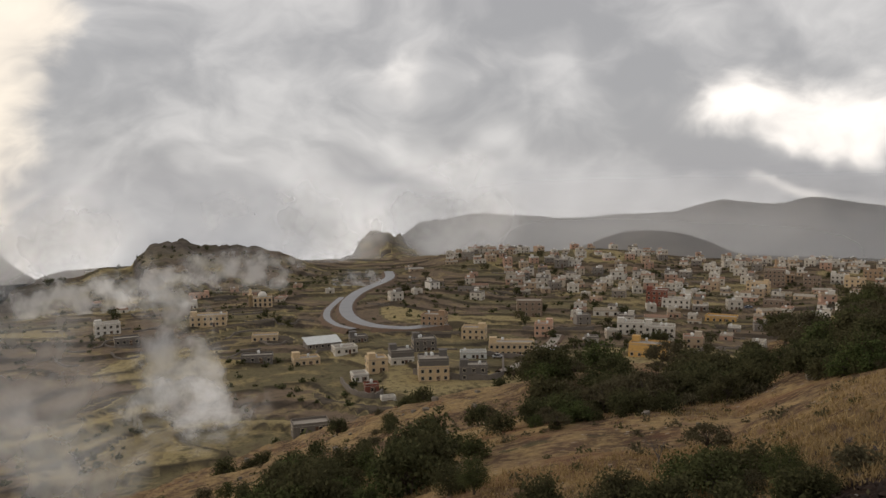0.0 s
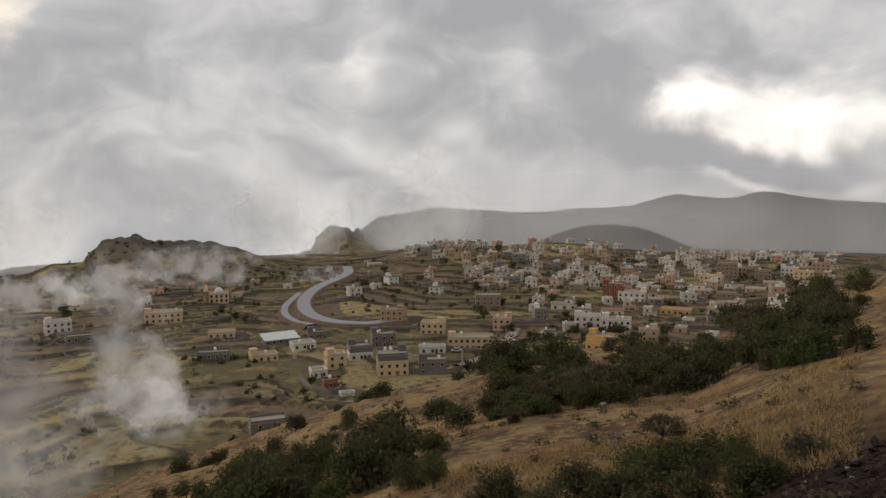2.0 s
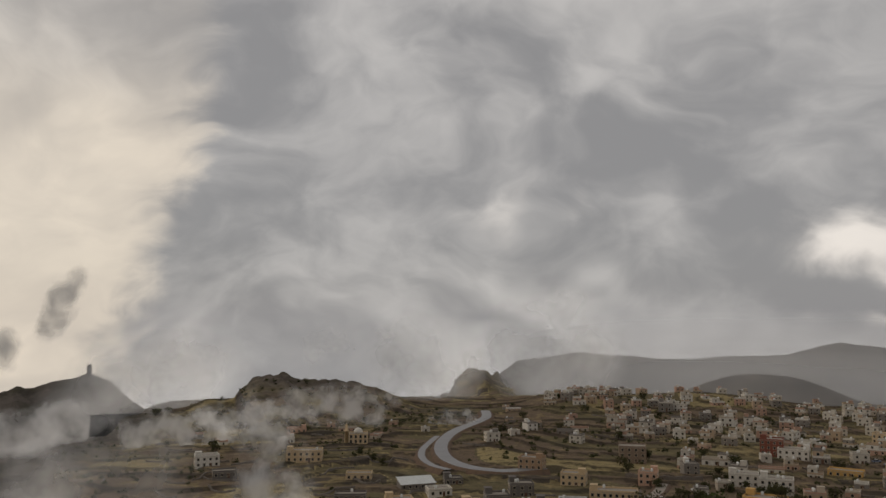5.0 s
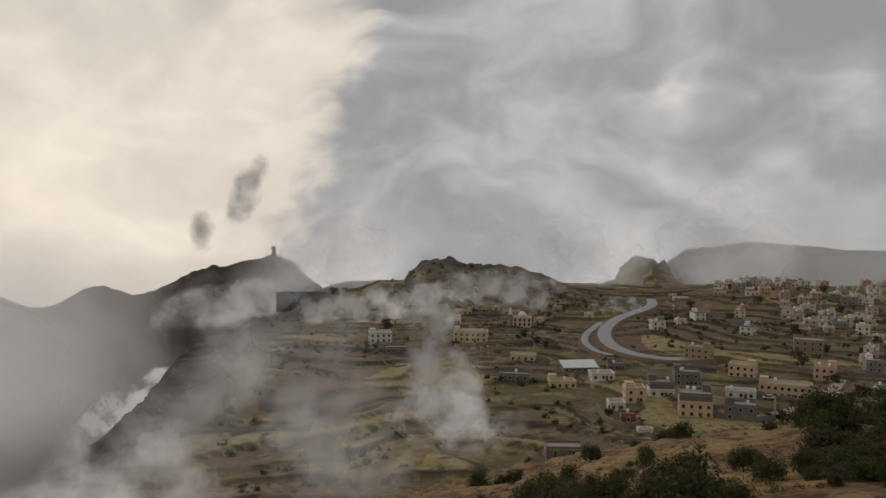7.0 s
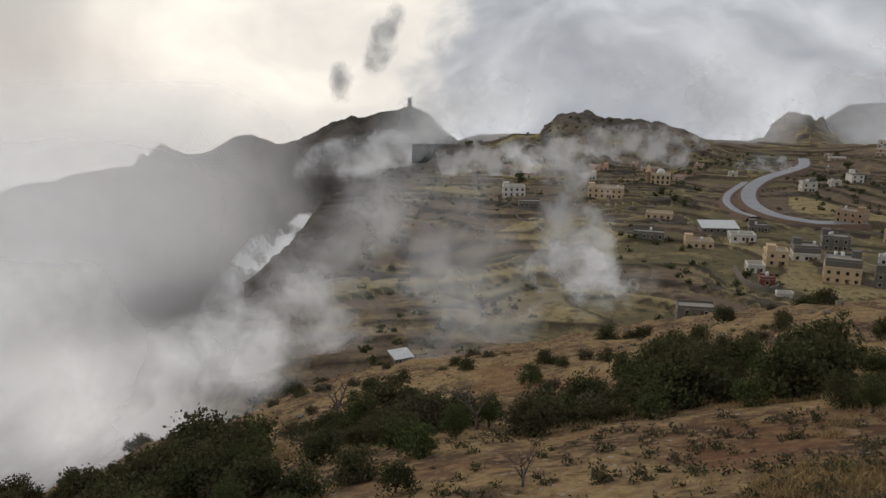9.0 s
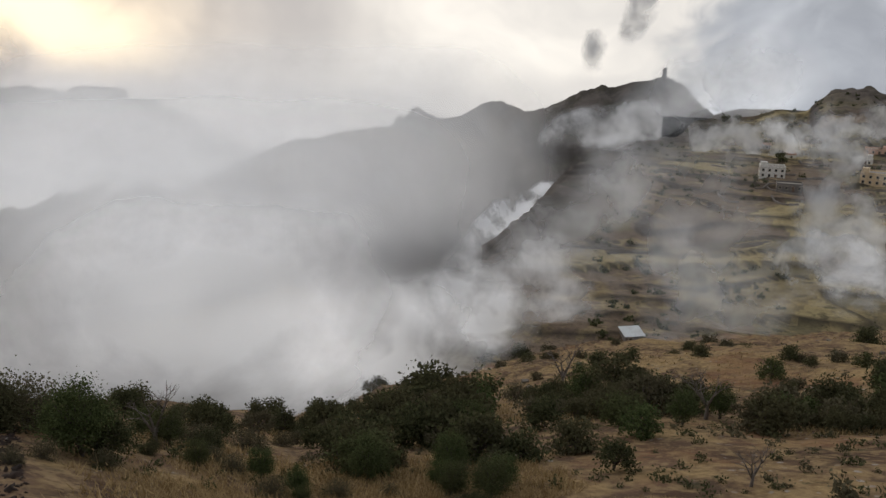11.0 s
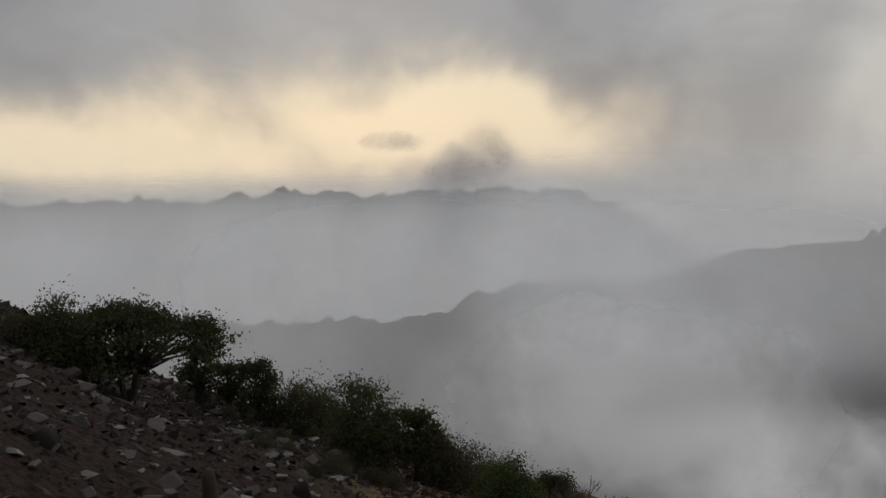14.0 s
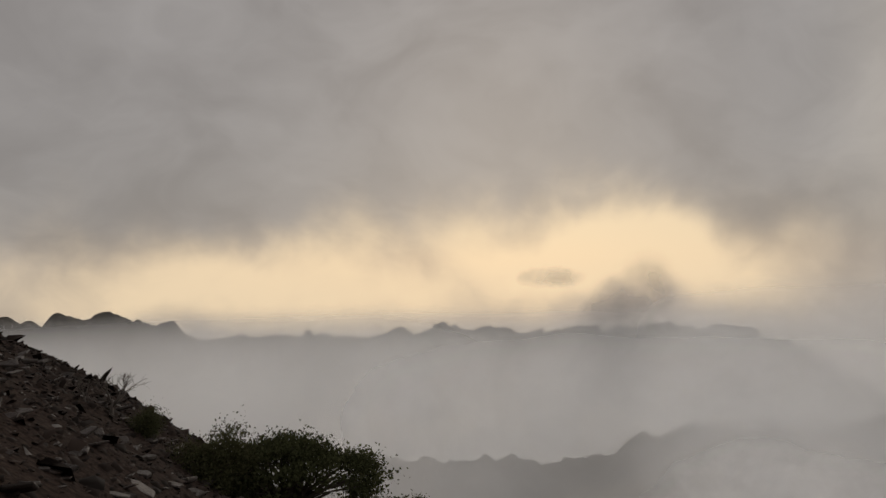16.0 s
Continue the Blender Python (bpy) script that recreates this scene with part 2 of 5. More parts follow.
def beyond(a, r, x, y):
    """Far mountains and the floor of the gorge."""
    z = -400.0 - 0.2 * np.maximum(r - 700, 0) + fbm(x, y, 500, 4, 81) * 25
    low = -128 - sstep(r, 1300, 2300) * 160 - sstep(r, 2900, 4800) * 700
    z = z + (low - z) * sstep(a, 24, 14)
    gorge = ((24, -26), (29, -12), (32.5, -7.6), (34.8, -6.0), (36.6, -4.6), (38.2, -3.75), (41, -4.2), (43.6, -4.7), (46, -6.2), (47.6, -6.3), (49.2, -5.7), (50.4, -5.7), (53, -7.1), (54.5, -7.0), (56, -7.3), (59, -7.7), (65, -8.6), (72, -11.5), (80, -16))
    far = ((-70, -2.5), (-40, -1.6), (-30, -2.2), (-22, -1.9), (-17.7, -1.2), (-14.5, -1.7), (-12.1, -1.35), (-9.2, -2.3), (-1.5, -2.7), (4.2, -2.3), (9, -3.0), (13, -6), (20, -13))
    z = np.maximum(z, ridge(a, r, 1150, 520, gorge, 0.0036))
    z = np.maximum(z, np.where(a < 22, ridge(a, r, 2700, 900, far), -9999))
    west1 = ((55, -14), (64, -12), (70, -11), (75, -10.9), (81, -11.4), (88, -14), (100, -14), (106, -13), (112, -12.2), (118, -12), (130, -13))
    west2 = ((50, -14), (62, -12), (70, -9), (75, -6), (80, -5.4), (86, -6.2), (95, -6.6), (110, -7), (121, -5.5), (150, -6))
    west3 = ((50, -12), (66, -10), (71, -6.5), (75, -4.8), (80, -4.5), (88, -4.9), (95, -4.6), (104, -5), (113, -4.6), (121, -3.0), (124, -3.3), (140, -4))
    z = np.maximum(z, ridge(a, r, 1500, 700, west1, 0.008))
    z = np.maximum(z, ridge(a, r, 2500, 700, west2, 0.008))
    z = np.maximum(z, ridge(a, r, 4000, 800, west3, 0.008))
    return z


def ground(a, r):
    """Height of the ground at azimuth a (degrees to the left) and distance r."""
    a, r = np.asarray(a, float), np.asarray(r, float)
    x, y = -np.sin(np.radians(a)) * r, np.cos(np.radians(a)) * r
    side = rim_side(x, y) + fbm(x, y, 40, 3, 51) * 9
    inside = plateau(a, r, x, y)
    fall = np.maximum(-side, 0)
    cliff = inside - fall * 1.05 - sstep(fall, 0, 12) * 6 + fbm(x, y, 25, 4, 55, 0.6) * 4 * sstep(fall, 0, 30)
    z = np.where((a > 25) & (a < 140), cliff, inside)
    z = np.where(np.abs(a) > 150, -1200, z)
    z = np.where(r > 1350, -1200, z)
    z = np.maximum(z, beyond(a, r, x, y))
    return np.maximum(z, hillside(a, r, x, y)) + EYE[2]


def spot(a, r):
    return Vector((-math.sin(radians(a)) * r, math.cos(radians(a)) * r, float(ground(a, r))))


def far_spot(a, e, lo=140.0):
    """Where the line of sight at azimuth a and elevation e first meets the ground past lo metres."""
    rs = np.geomspace(lo, 1500, 900)
    gap = ground(np.full(900, a), rs) - EYE[2] - rs * math.tan(radians(e))
    i = int(np.argmax(gap > 0))
    return rs[i] if gap.max() > 0 else 600.0


def grid_mesh(name, verts, rows, cols, wrap):
    j = np.arange(cols if wrap else cols - 1)
    i = np.arange(rows - 1)[:, None]
    k = (j + 1) % cols
    quads = np.stack([i * cols + j, i * cols + k, (i + 1) * cols + k, (i + 1) * cols + j], -1).reshape(-1, 4)
    me = bpy.data.meshes.new(name)
    me.vertices.add(len(verts))
    me.vertices.foreach_set("co", verts.astype(np.float32).ravel())
    me.loops.add(quads.size)
    me.loops.foreach_set("vertex_index", quads.astype(np.int32).ravel())
    me.polygons.add(len(quads))
    me.polygons.foreach_set("loop_start", np.arange(0, quads.size, 4, dtype=np.int32))
    me.update(calc_edges=True)
    return me


def build_ground():
    az = np.concatenate([np.arange(-34, 132, 0.24), np.arange(132, 326, 4.0)])
    az = np.where(az > 180, az - 360, az)
    rr = np.concatenate([np.linspace(0.0, 1.2, 6)[:-1], np.geomspace(1.2, 150, 190)[:-1], np.arange(150, 720, 2.1), np.geomspace(722, 4850, 120)])
    A, R = np.meshgrid(az, rr)
    Z = ground(A, R)
    X, Y = -np.sin(np.radians(A)) * R, np.cos(np.radians(A)) * R
    v = np.stack([X, Y, Z], -1).reshape(-1, 3)
    me = grid_mesh("ground", v, len(rr), len(az), True)
    hill = (hillside(A, R, X, Y) + EYE[2] >= Z - 0.01).astype(np.float32)
    farm = sstep(rim_side(X, Y), 5, 40) * (1 - hill) * sstep(R, 1000, 760) * (1 - 0.85 * sstep(Z - EYE[2], -60, -51) * sstep(R, 380, 480))
    t, f, _ = terrace(X, Y, R)
    run = np.floor((X * 0.8 + Y * 0.35) / 38 + fbm(X, Y, 60, 2, 43) * 0.5 + lattice(np.floor(t), np.floor(t) * 0, 5) * 3)
    plot = lattice(np.floor(t), run, 77) * 0.5 + 0.5
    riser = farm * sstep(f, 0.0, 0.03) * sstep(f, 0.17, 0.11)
    ragged = fbm(X, Y, 6, 3, 95) * 5
    rubble = np.maximum(hill * sstep(A + ragged, 86, 98) * sstep(R, 55, 35), hill * sstep(A, -14, -19) * sstep(R, 34, 18))
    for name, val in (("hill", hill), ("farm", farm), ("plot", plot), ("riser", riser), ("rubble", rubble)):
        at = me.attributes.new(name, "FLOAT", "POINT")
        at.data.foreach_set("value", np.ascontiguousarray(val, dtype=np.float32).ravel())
    me.polygons.foreach_set("use_smooth", np.ones(len(me.polygons), dtype=bool))
    me.materials.append(GROUND)
    return tagged(new("ground", me), "dry brown hillside, terraced valley fields and bare mountain slopes", "ground", kind="structure")


def ground_material():
    mat = bpy.data.materials.new("earth_and_rock")
    k = Tree(mat)
    pos = k.n("ShaderNodeNewGeometry")
    p, nrm = pos.outputs["Position"], pos.outputs["Normal"]
    up = k.n("ShaderNodeSeparateXYZ")
    k.put(up.inputs[0], nrm)
    hill, farm, rub = k.attr("hill"), k.attr("farm"), k.attr("rubble")
    fine, mid, wide = k.noise(p, 3.0, 6, 0.65), k.noise(p, 0.22, 6, 0.6), k.noise(p, 0.035, 5, 0.6)
    soil = k.mix(k.step(mid, 0.35, 0.68), (0.075, 0.047, 0.032), (0.185, 0.118, 0.074))
    straw = k.mix(k.step(fine, 0.3, 0.7), (0.17, 0.112, 0.052), (0.36, 0.255, 0.125))
    grassy = k.step(k.m("ADD", k.m("MULTIPLY", k.noise(p, 0.7, 6, 0.65), 0.6), k.m("ADD", k.m("MULTIPLY", mid, 0.5), k.m("MULTIPLY", wide, 0.5))), 0.74, 0.92)
    hillc = k.mix(grassy, soil, straw)
    hillc = k.mix(k.m("MULTIPLY", k.step(k.noise(p, 1.7, 6, 0.7), 0.46, 0.62), 0.55), hillc, (0.35, 0.25, 0.125))
    hillc = k.mix(k.m("MULTIPLY", k.step(k.noise(p, 0.9, 6, 0.7), 0.54, 0.66), 0.6), hillc, (0.062, 0.046, 0.033))
    rusty = k.m("MULTIPLY", k.step(k.noise(p, 0.12, 5, 0.65), 0.52, 0.66), 0.5)
    hillc = k.mix(rusty, hillc, (0.20, 0.098, 0.052))
    chips = k.step(k.cells(k.v("ADD", p, k.v("SCALE", k.noise(p, 3.0, 2, colour=True), scale=0.5)), 1.6, "Distance"), 0.20, 0.14)
    hillc = k.mix(k.m("MULTIPLY", chips, k.step(k.noise(p, 0.16, 4, 0.6), 0.46, 0.6)), hillc, (0.31, 0.27, 0.225))
    shrub = k.step(k.noise(p, 0.5, 5, 0.7), 0.60, 0.68)
    hillc = k.mix(k.m("MULTIPLY", shrub, 0.75), hillc, (0.045, 0.046, 0.026))
    # fields: each plot its own crop
    plot = k.attr("plot")
    crop = k.mix(k.step(plot, 0.42, 0.46), (0.180, 0.134, 0.094), (0.160, 0.135, 0.076))
    crop = k.mix(k.step(plot, 0.72, 0.75), crop, (0.33, 0.265, 0.135))
    crop = k.mix(k.step(plot, 0.90, 0.92), crop, (0.100, 0.082, 0.064))
    crop = k.mix(k.m("MULTIPLY", k.step(mid, 0.45, 0.7), 0.6), crop, (0.115, 0.088, 0.060))
    crop = k.mix(k.m("MULTIPLY", k.step(k.noise(p, 0.09, 6, 0.7), 0.52, 0.62), 0.65), crop, (0.33, 0.255, 0.125))
    crop = k.mix(k.m("MULTIPLY", k.step(k.noise(p, 0.6, 5, 0.7), 0.5, 0.66), 0.5), crop, (0.085, 0.070, 0.046))
    dots = k.step(k.noise(p, 0.21, 6, 0.72), 0.57, 0.64)
    crop = k.mix(k.m("MULTIPLY", dots, 0.6), crop, (0.030, 0.033, 0.020))
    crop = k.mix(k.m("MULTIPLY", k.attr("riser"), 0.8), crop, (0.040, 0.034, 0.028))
    rock = k.mix(k.step(k.m("ADD", k.m("MULTIPLY", k.noise(p, 0.025, 8, 0.6), 0.7), k.m("MULTIPLY", k.noise(p, 0.2, 6, 0.65), 0.3)), 0.36, 0.64), (0.060, 0.052, 0.045), (0.145, 0.125, 0.108))
    green = k.step(k.noise(p, 0.03, 6, 0.65), 0.48, 0.6)
    wild = k.mix(k.m("MULTIPLY", green, 0.5), rock, (0.06, 0.058, 0.036))
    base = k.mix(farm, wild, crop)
    base = k.mix(hill, base, hillc)
    steep = k.step(up.outputs[2], 0.80, 0.62)
    base = k.mix(k.m("MULTIPLY", steep, k.m("SUBTRACT", 1.0, k.m("MULTIPLY", hill, 0.75))), base, rock)
    scree = k.mix(k.step(k.noise(p, 9.0, 6, 0.7), 0.35, 0.65), (0.017, 0.0105, 0.008), (0.052, 0.034, 0.026))
    base = k.mix(rub, base, scree)
    rough = k.n("ShaderNodeBsdfPrincipled")
    k.put(rough.inputs["Base Color"], base)
    k.put(rough.inputs["Roughness"], 0.95)
    k.put(rough.inputs["Specular IOR Level"], 0.04)
    near = k.m("ADD", k.m("MULTIPLY", fine, 0.05), k.m("MULTIPLY", k.noise(p, 14.0, 5, 0.7), 0.03))
    big = k.m("ADD", k.m("MULTIPLY", mid, 1.2), k.m("MULTIPLY", wide, 5.0))
    h = k.m("ADD", near, k.m("MULTIPLY", big, k.m("SUBTRACT", 1.0, k.m("MULTIPLY", hill, 0.85))))
    k.put(rough.inputs["Normal"], k.bump(h, 0.9, 1.0))
    out = k.n("ShaderNodeOutputMaterial")
    k.put(out.inputs[0], rough.outputs[0])
    return mat


GROUND = ground_material()
build_ground()

# ---- mist and low cloud ----
def mist_material():
    mat = bpy.data.materials.new("drifting_mist")
    k = Tree(mat)
    p = k.n("ShaderNodeNewGeometry").outputs["Position"]
    q = k.v("SCALE", p, scale=k.attr("grain"))
    # eddies bend the billows before they are drawn out
    bend = k.v("SUBTRACT", k.noise(q, 0.8, 2, 0.5, 0.0, colour=True), (0.5, 0.5, 0.5))
    q = k.v("ADD", q, k.v("SCALE", bend, scale=0.6))
    billow = k.m("SUBTRACT", k.noise(q, 1.0, 6, 0.52), 0.5)
    ragged, rnd = k.attr("ragged"), k.attr("round")
    u2, v2 = (k.m("MULTIPLY", k.attr(n), k.attr(n)) for n in ("u", "v"))
    ball = k.m("ADD", u2, v2)
    slab = k.m("ADD", k.m("MULTIPLY", u2, u2), k.m("MULTIPLY", v2, v2))
    d = k.m("ADD", k.m("MULTIPLY", ball, rnd), k.m("MULTIPLY", slab, k.m("SUBTRACT", 1.0, rnd)))
    left = k.m("SUBTRACT", 1.0, d)
    body = k.step(k.m("ADD", k.m("SUBTRACT", left, 0.12), k.m("MULTIPLY", billow, k.m("MULTIPLY", ragged, 3.2))), 0.0, 1.35)
    # nothing is left at the very rim of a bank
    a = k.m("MULTIPLY", k.m("MULTIPLY", body, k.step(left, 0.0, 0.5)), k.attr("dense"))
    a = k.m("MINIMUM", k.m("MAXIMUM", a, 0.0), 0.97)
    # droplets scatter the light of the whole sky, whichever way the bank faces; billows lean it a little
    lean = k.v("SUBTRACT", k.noise(q, 0.9, 4, 0.5, 0.0, colour=True), (0.5, 0.5, 0.5))
    up = k.v("NORMALIZE", k.v("ADD", k.v("SCALE", lean, scale=0.9), (0, 0, 1)))
    down = k.v("SCALE", up, scale=-1.0)
    d, t, both = k.n("ShaderNodeBsdfDiffuse"), k.n("ShaderNodeBsdfTranslucent"), k.n("ShaderNodeAddShader")
    # low pale: grey droplets, backlit shade set as colour
    white = k.mix(k.attr("pale"), (0.30, 0.31, 0.33), (0.90, 0.90, 0.90))
    for node, n, slot in ((d, up, 0), (t, down, 1)):
        k.put(node.inputs[0], white)
        k.put(node.inputs["Normal"], n)
        k.put(both.inputs[slot], node.outputs[0])
    clear, fin, out = k.n("ShaderNodeBsdfTransparent"), k.n("ShaderNodeMixShader"), k.n("ShaderNodeOutputMaterial")
    k.put(fin.inputs[0], a)
    k.put(fin.inputs[1], clear.outputs[0])
    k.put(fin.inputs[2], both.outputs[0])
    k.put(out.inputs[0], fin.outputs[0])
    return mat


MIST = mist_material()


def mist(name, label, a, e, r, wa, we, dense, grain=2.2, ragged=1.1, pale=1.0, lean=0.0, puff=0.0, layers=1, deep=30.0):
    """A bank of mist round azimuth a and elevation e at r metres; half widths in degrees. lean: degrees it goes left for each degree up.
    layers: thin veils, deep metres one behind the other, that together are as dense as one."""
    cols, rows = max(12, int(wa * 2.2)), 14
    u, v = np.meshgrid(np.linspace(-1, 1, cols), np.linspace(-1, 1, rows))
    A, E = a + u * wa + v * we * lean, np.radians(e + v * we)
    billow = fbm(A * 0.12 + r, v * 0.7, 1.5, 2, 91)
    size = r * math.radians(min(wa, we) * 2)
    veils = []
    for i in range(layers):
        R = r + i * deep + min(size, 120) * (0.10 * billow - 0.30 * (1 - u * u) * (1 - v * v))
        X, Y = -np.sin(np.radians(A)) * R, np.cos(np.radians(A)) * R
        veils.append(np.stack([X, Y, EYE[2] + R * np.tan(E)], -1).reshape(-1, 3))
    me = grid_mesh(name, np.concatenate(veils), rows * layers, cols, False)
    if layers > 1:
        bm = bmesh.new()
        bm.from_mesh(me)
        bm.faces.ensure_lookup_table()
        seams = [bm.faces[(j * rows - 1) * (cols - 1) + i] for j in range(1, layers) for i in range(cols - 1)]
        bmesh.ops.delete(bm, geom=seams, context="FACES_ONLY")
        bm.to_mesh(me)
        bm.free()
    thin = dense if layers == 1 else 1 - (1 - min(dense, 0.96)) ** (1 / layers)
    for key, val in (("u", u), ("v", v), ("dense", u * 0 + thin), ("grain", u * 0 + grain / size), ("ragged", u * 0 + ragged), ("pale", u * 0 + pale), ("round", u * 0 + puff)):
        me.attributes.new(key, "FLOAT", "POINT").data.foreach_set("value", np.tile(np.ascontiguousarray(val, dtype=np.float32).ravel(), layers))
    me.polygons.foreach_set("use_smooth", np.ones(len(me.polygons), dtype=bool))
    me.materials.append(MIST)
    return tagged(new(name, me), label, "mist", kind="stuff")


# cloud foot resting on the ridge behind the road
BASE = "pale grey foot of a cloud lying on the rocky ridge"
mist("cloud_bank", BASE, 15.3, -3.4, 712, 5.4, 5.0, 0.64, 2.0, 0.8, puff=1.0, layers=3, deep=20)
mist("cloud_bank", BASE, 6.6, -2.2, 790, 6.4, 5.4, 0.64, 2.0, 0.8, puff=1.0, layers=3, deep=20)
mist("cloud_bank", BASE, 21.5, -2.4, 690, 6.5, 3.0, 0.28, 2.0, 0.8, puff=1.0)
mist("cloud_bank", BASE, 32.5, -3.8, 650, 5.5, 4.0, 0.49, 2.0, 0.7, puff=1.0, layers=2, deep=24)
# wisps on the hill and over the terraces
WISP = "thin torn wisp of mist drifting over the terraces"
WISPS = ((21.6, -6.2, 500, 4.6, 1.7, 0.45, 0.3), (28.0, -7.0, 490, 4.4, 1.6, 0.5, -0.6), (32.5, -7.6, 470, 5.5, 1.7, 0.45, 0.0), (13.4, -7.6, 520, 2.0, 1.3, 0.75, 0.0),
         (26.0, -12.0, 205, 3.0, 7.0, 0.5, 0.2), (25.2, -15.4, 195, 5.0, 2.8, 0.6, 0.0), (33.8, -14.0, 190, 5.6, 8.0, 0.27, 0.15), (35.0, -19.0, 165, 6.5, 4.5, 0.22, 0.0),
         (40.0, -13.0, 200, 5.0, 6.0, 0.28, 0.1), (44.5, -13.0, 230, 5.5, 6.0, 0.32, -0.4), (47.5, -18.5, 185, 6.5, 4.5, 0.45, 0.0))
for a, e, r, wa, we, dense, lean in WISPS:
    mist("mist_wisp", WISP, a, e, r, wa * 1.2, we * 1.1, dense, 2.6, 1.0, lean=lean, puff=1.0)
# the gorge
GORGE = "bright mist pouring up out of the gorge"
mist("gorge_mist", GORGE, 41.2, -7.2, 800, 6.0, 2.4, 0.6, 2.2, 0.8, lean=-1.5, puff=1.0)
mist("gorge_mist", GORGE, 36.0, -3.8, 780, 5.4, 5.0, 0.64, 2.2, 0.7, lean=-0.9, puff=1.0, layers=3, deep=24)
mist("gorge_mist", GORGE, 47.4, -13.6, 620, 3.6, 2.8, 1.5, 2.6, 1.2, lean=-0.9, puff=1.0)
mist("gorge_mist", GORGE, 51.0, -20.6, 155, 6.5, 4.4, 1.0, 2.0, 0.6, puff=1.0)
mist("gorge_mist", GORGE, 60.0, -23.0, 112, 14.0, 7.0, 1.0, 2.4, 0.45, puff=1.0)
FOG = "deep grey valley fog between the mountain ranges"
mist("valley_fog", FOG, 71, -20.0, 92, 20, 10.5, 0.85, 2.4, 0.25, puff=0.9)
mist("valley_fog", FOG, 78, -15.0, 640, 32, 12, 0.62, 2.4, 0.12)
mist("valley_fog", FOG, 114, -13, 860, 27, 11, 0.8, 2.4, 0.08)
mist("valley_fog", FOG, 65, -9.5, 900, 22, 9.0, 0.85, 2.2, 0.2)
mist("valley_fog", FOG, 106, -11.0, 1720, 58, 8.5, 1.2, 2.4, 0.06)
# haze before the far range
mist("valley_fog", "thin blue-grey haze before the distant range", -14, -4.5, 1750, 30, 5.5, 0.6, 0.8, 0.1)
HAZE_LOW = "thin pale haze over the village"
mist("village_haze", HAZE_LOW, -9, -6.0, 740, 18, 4.5, 0.3, 0.4, 0.2)
# dark shreds against the bright sky; their backlit shade is put into the colour
SHRED = "small shred of cloud against the bright sky, backlit shade in its colour"
mist("cloud_shred", SHRED, 39.9, 0.7, 1000, 1.5, 2.9, 1.3, 1.3, 0.6, 0.0, lean=-0.35, puff=1.0)
mist("cloud_shred", SHRED, 43.0, -2.2, 1000, 1.2, 2.0, 0.9, 1.3, 0.6, 0.0, puff=1.0)
mist("cloud_shred", SHRED, 84.3, -5.2, 1800, 4.0, 6.5, 0.55, 1.8, 0.7, 0.1, lean=-0.4, puff=1.0)
mist("cloud_shred", SHRED, 88.8, -1.2, 1900, 3.0, 1.0, 0.6, 1.2, 0.4, 0.2, puff=1.0)

# ---- materials of the town ----
def simple(name, pale, dark, scale=1.5, rough=0.9, vary=(), spec=0.2, metal=0.0, bump=0.01):
    """A worn surface between two colours; vary: more colours, one picked for each object."""
    mat = bpy.data.materials.new(name)
    k = Tree(mat)
    p = k.n("ShaderNodeTexCoord").outputs["Object"]
    rnd = k.n("ShaderNodeObjectInfo").outputs["Random"]
    col = pale
    for i, c in enumerate(vary):
        at = (i + 1) / (len(vary) + 1)
        col = k.mix(k.step(rnd, at - 0.001, at), col, c)
    col = k.mix(k.step(k.noise(p, scale, 6, 0.65), 0.42, 0.75), col, k.mix(0.55, col, dark))
    drips = k.noise(k.v("MULTIPLY", p, (1.0, 1.0, 0.12)), scale * 2.5, 4, 0.6)
    col = k.mix(k.m("MULTIPLY", k.step(drips, 0.55, 0.75), 0.35), col, dark)
    b = k.n("ShaderNodeBsdfPrincipled")
    k.put(b.inputs["Base Color"], col)
    k.put(b.inputs["Roughness"], rough)
    k.put(b.inputs["Metallic"], metal)
    k.put(b.inputs["Specular IOR Level"], spec)
    k.put(b.inputs["Normal"], k.bump(k.noise(p, scale * 6, 5, 0.6), 0.6, bump))
    out = k.n("ShaderNodeOutputMaterial")
    k.put(out.inputs[0], b.outputs[0])
    return mat


CREAM = simple("cream_render", (0.62, 0.47, 0.29), (0.30, 0.22, 0.15))
OCHRE = simple("ochre_render", (0.60, 0.37, 0.13), (0.30, 0.19, 0.09))
WHITE = simple("white_render", (0.66, 0.63, 0.57), (0.34, 0.30, 0.25))
STONE = simple("grey_blockwork", (0.17, 0.155, 0.14), (0.08, 0.072, 0.065), 2.5)
TAN = simple("tan_stone", (0.40, 0.27, 0.17), (0.2, 0.14, 0.09))
RED = simple("red_brick", (0.24, 0.085, 0.06), (0.13, 0.06, 0.045))
BROWN = simple("brown_concrete", (0.27, 0.20, 0.15), (0.14, 0.11, 0.09))
MINT = simple("mint_render", (0.42, 0.60, 0.52), (0.3, 0.36, 0.32))
PINK = simple("pink_render", (0.60, 0.38, 0.27), (0.34, 0.22, 0.16))
MIXED = simple("town_render", (0.58, 0.54, 0.47), (0.27, 0.23, 0.19), vary=((0.46, 0.34, 0.23), (0.66, 0.63, 0.57), (0.22, 0.20, 0.18), (0.52, 0.45, 0.36), (0.48, 0.30, 0.22), (0.62, 0.58, 0.5)))
ROOF = simple("dusty_roof_screed", (0.36, 0.32, 0.27), (0.2, 0.17, 0.14))
SHEET = simple("pale_sheet_metal", (0.62, 0.64, 0.62), (0.4, 0.38, 0.35), 0.8, 0.45, spec=0.5)
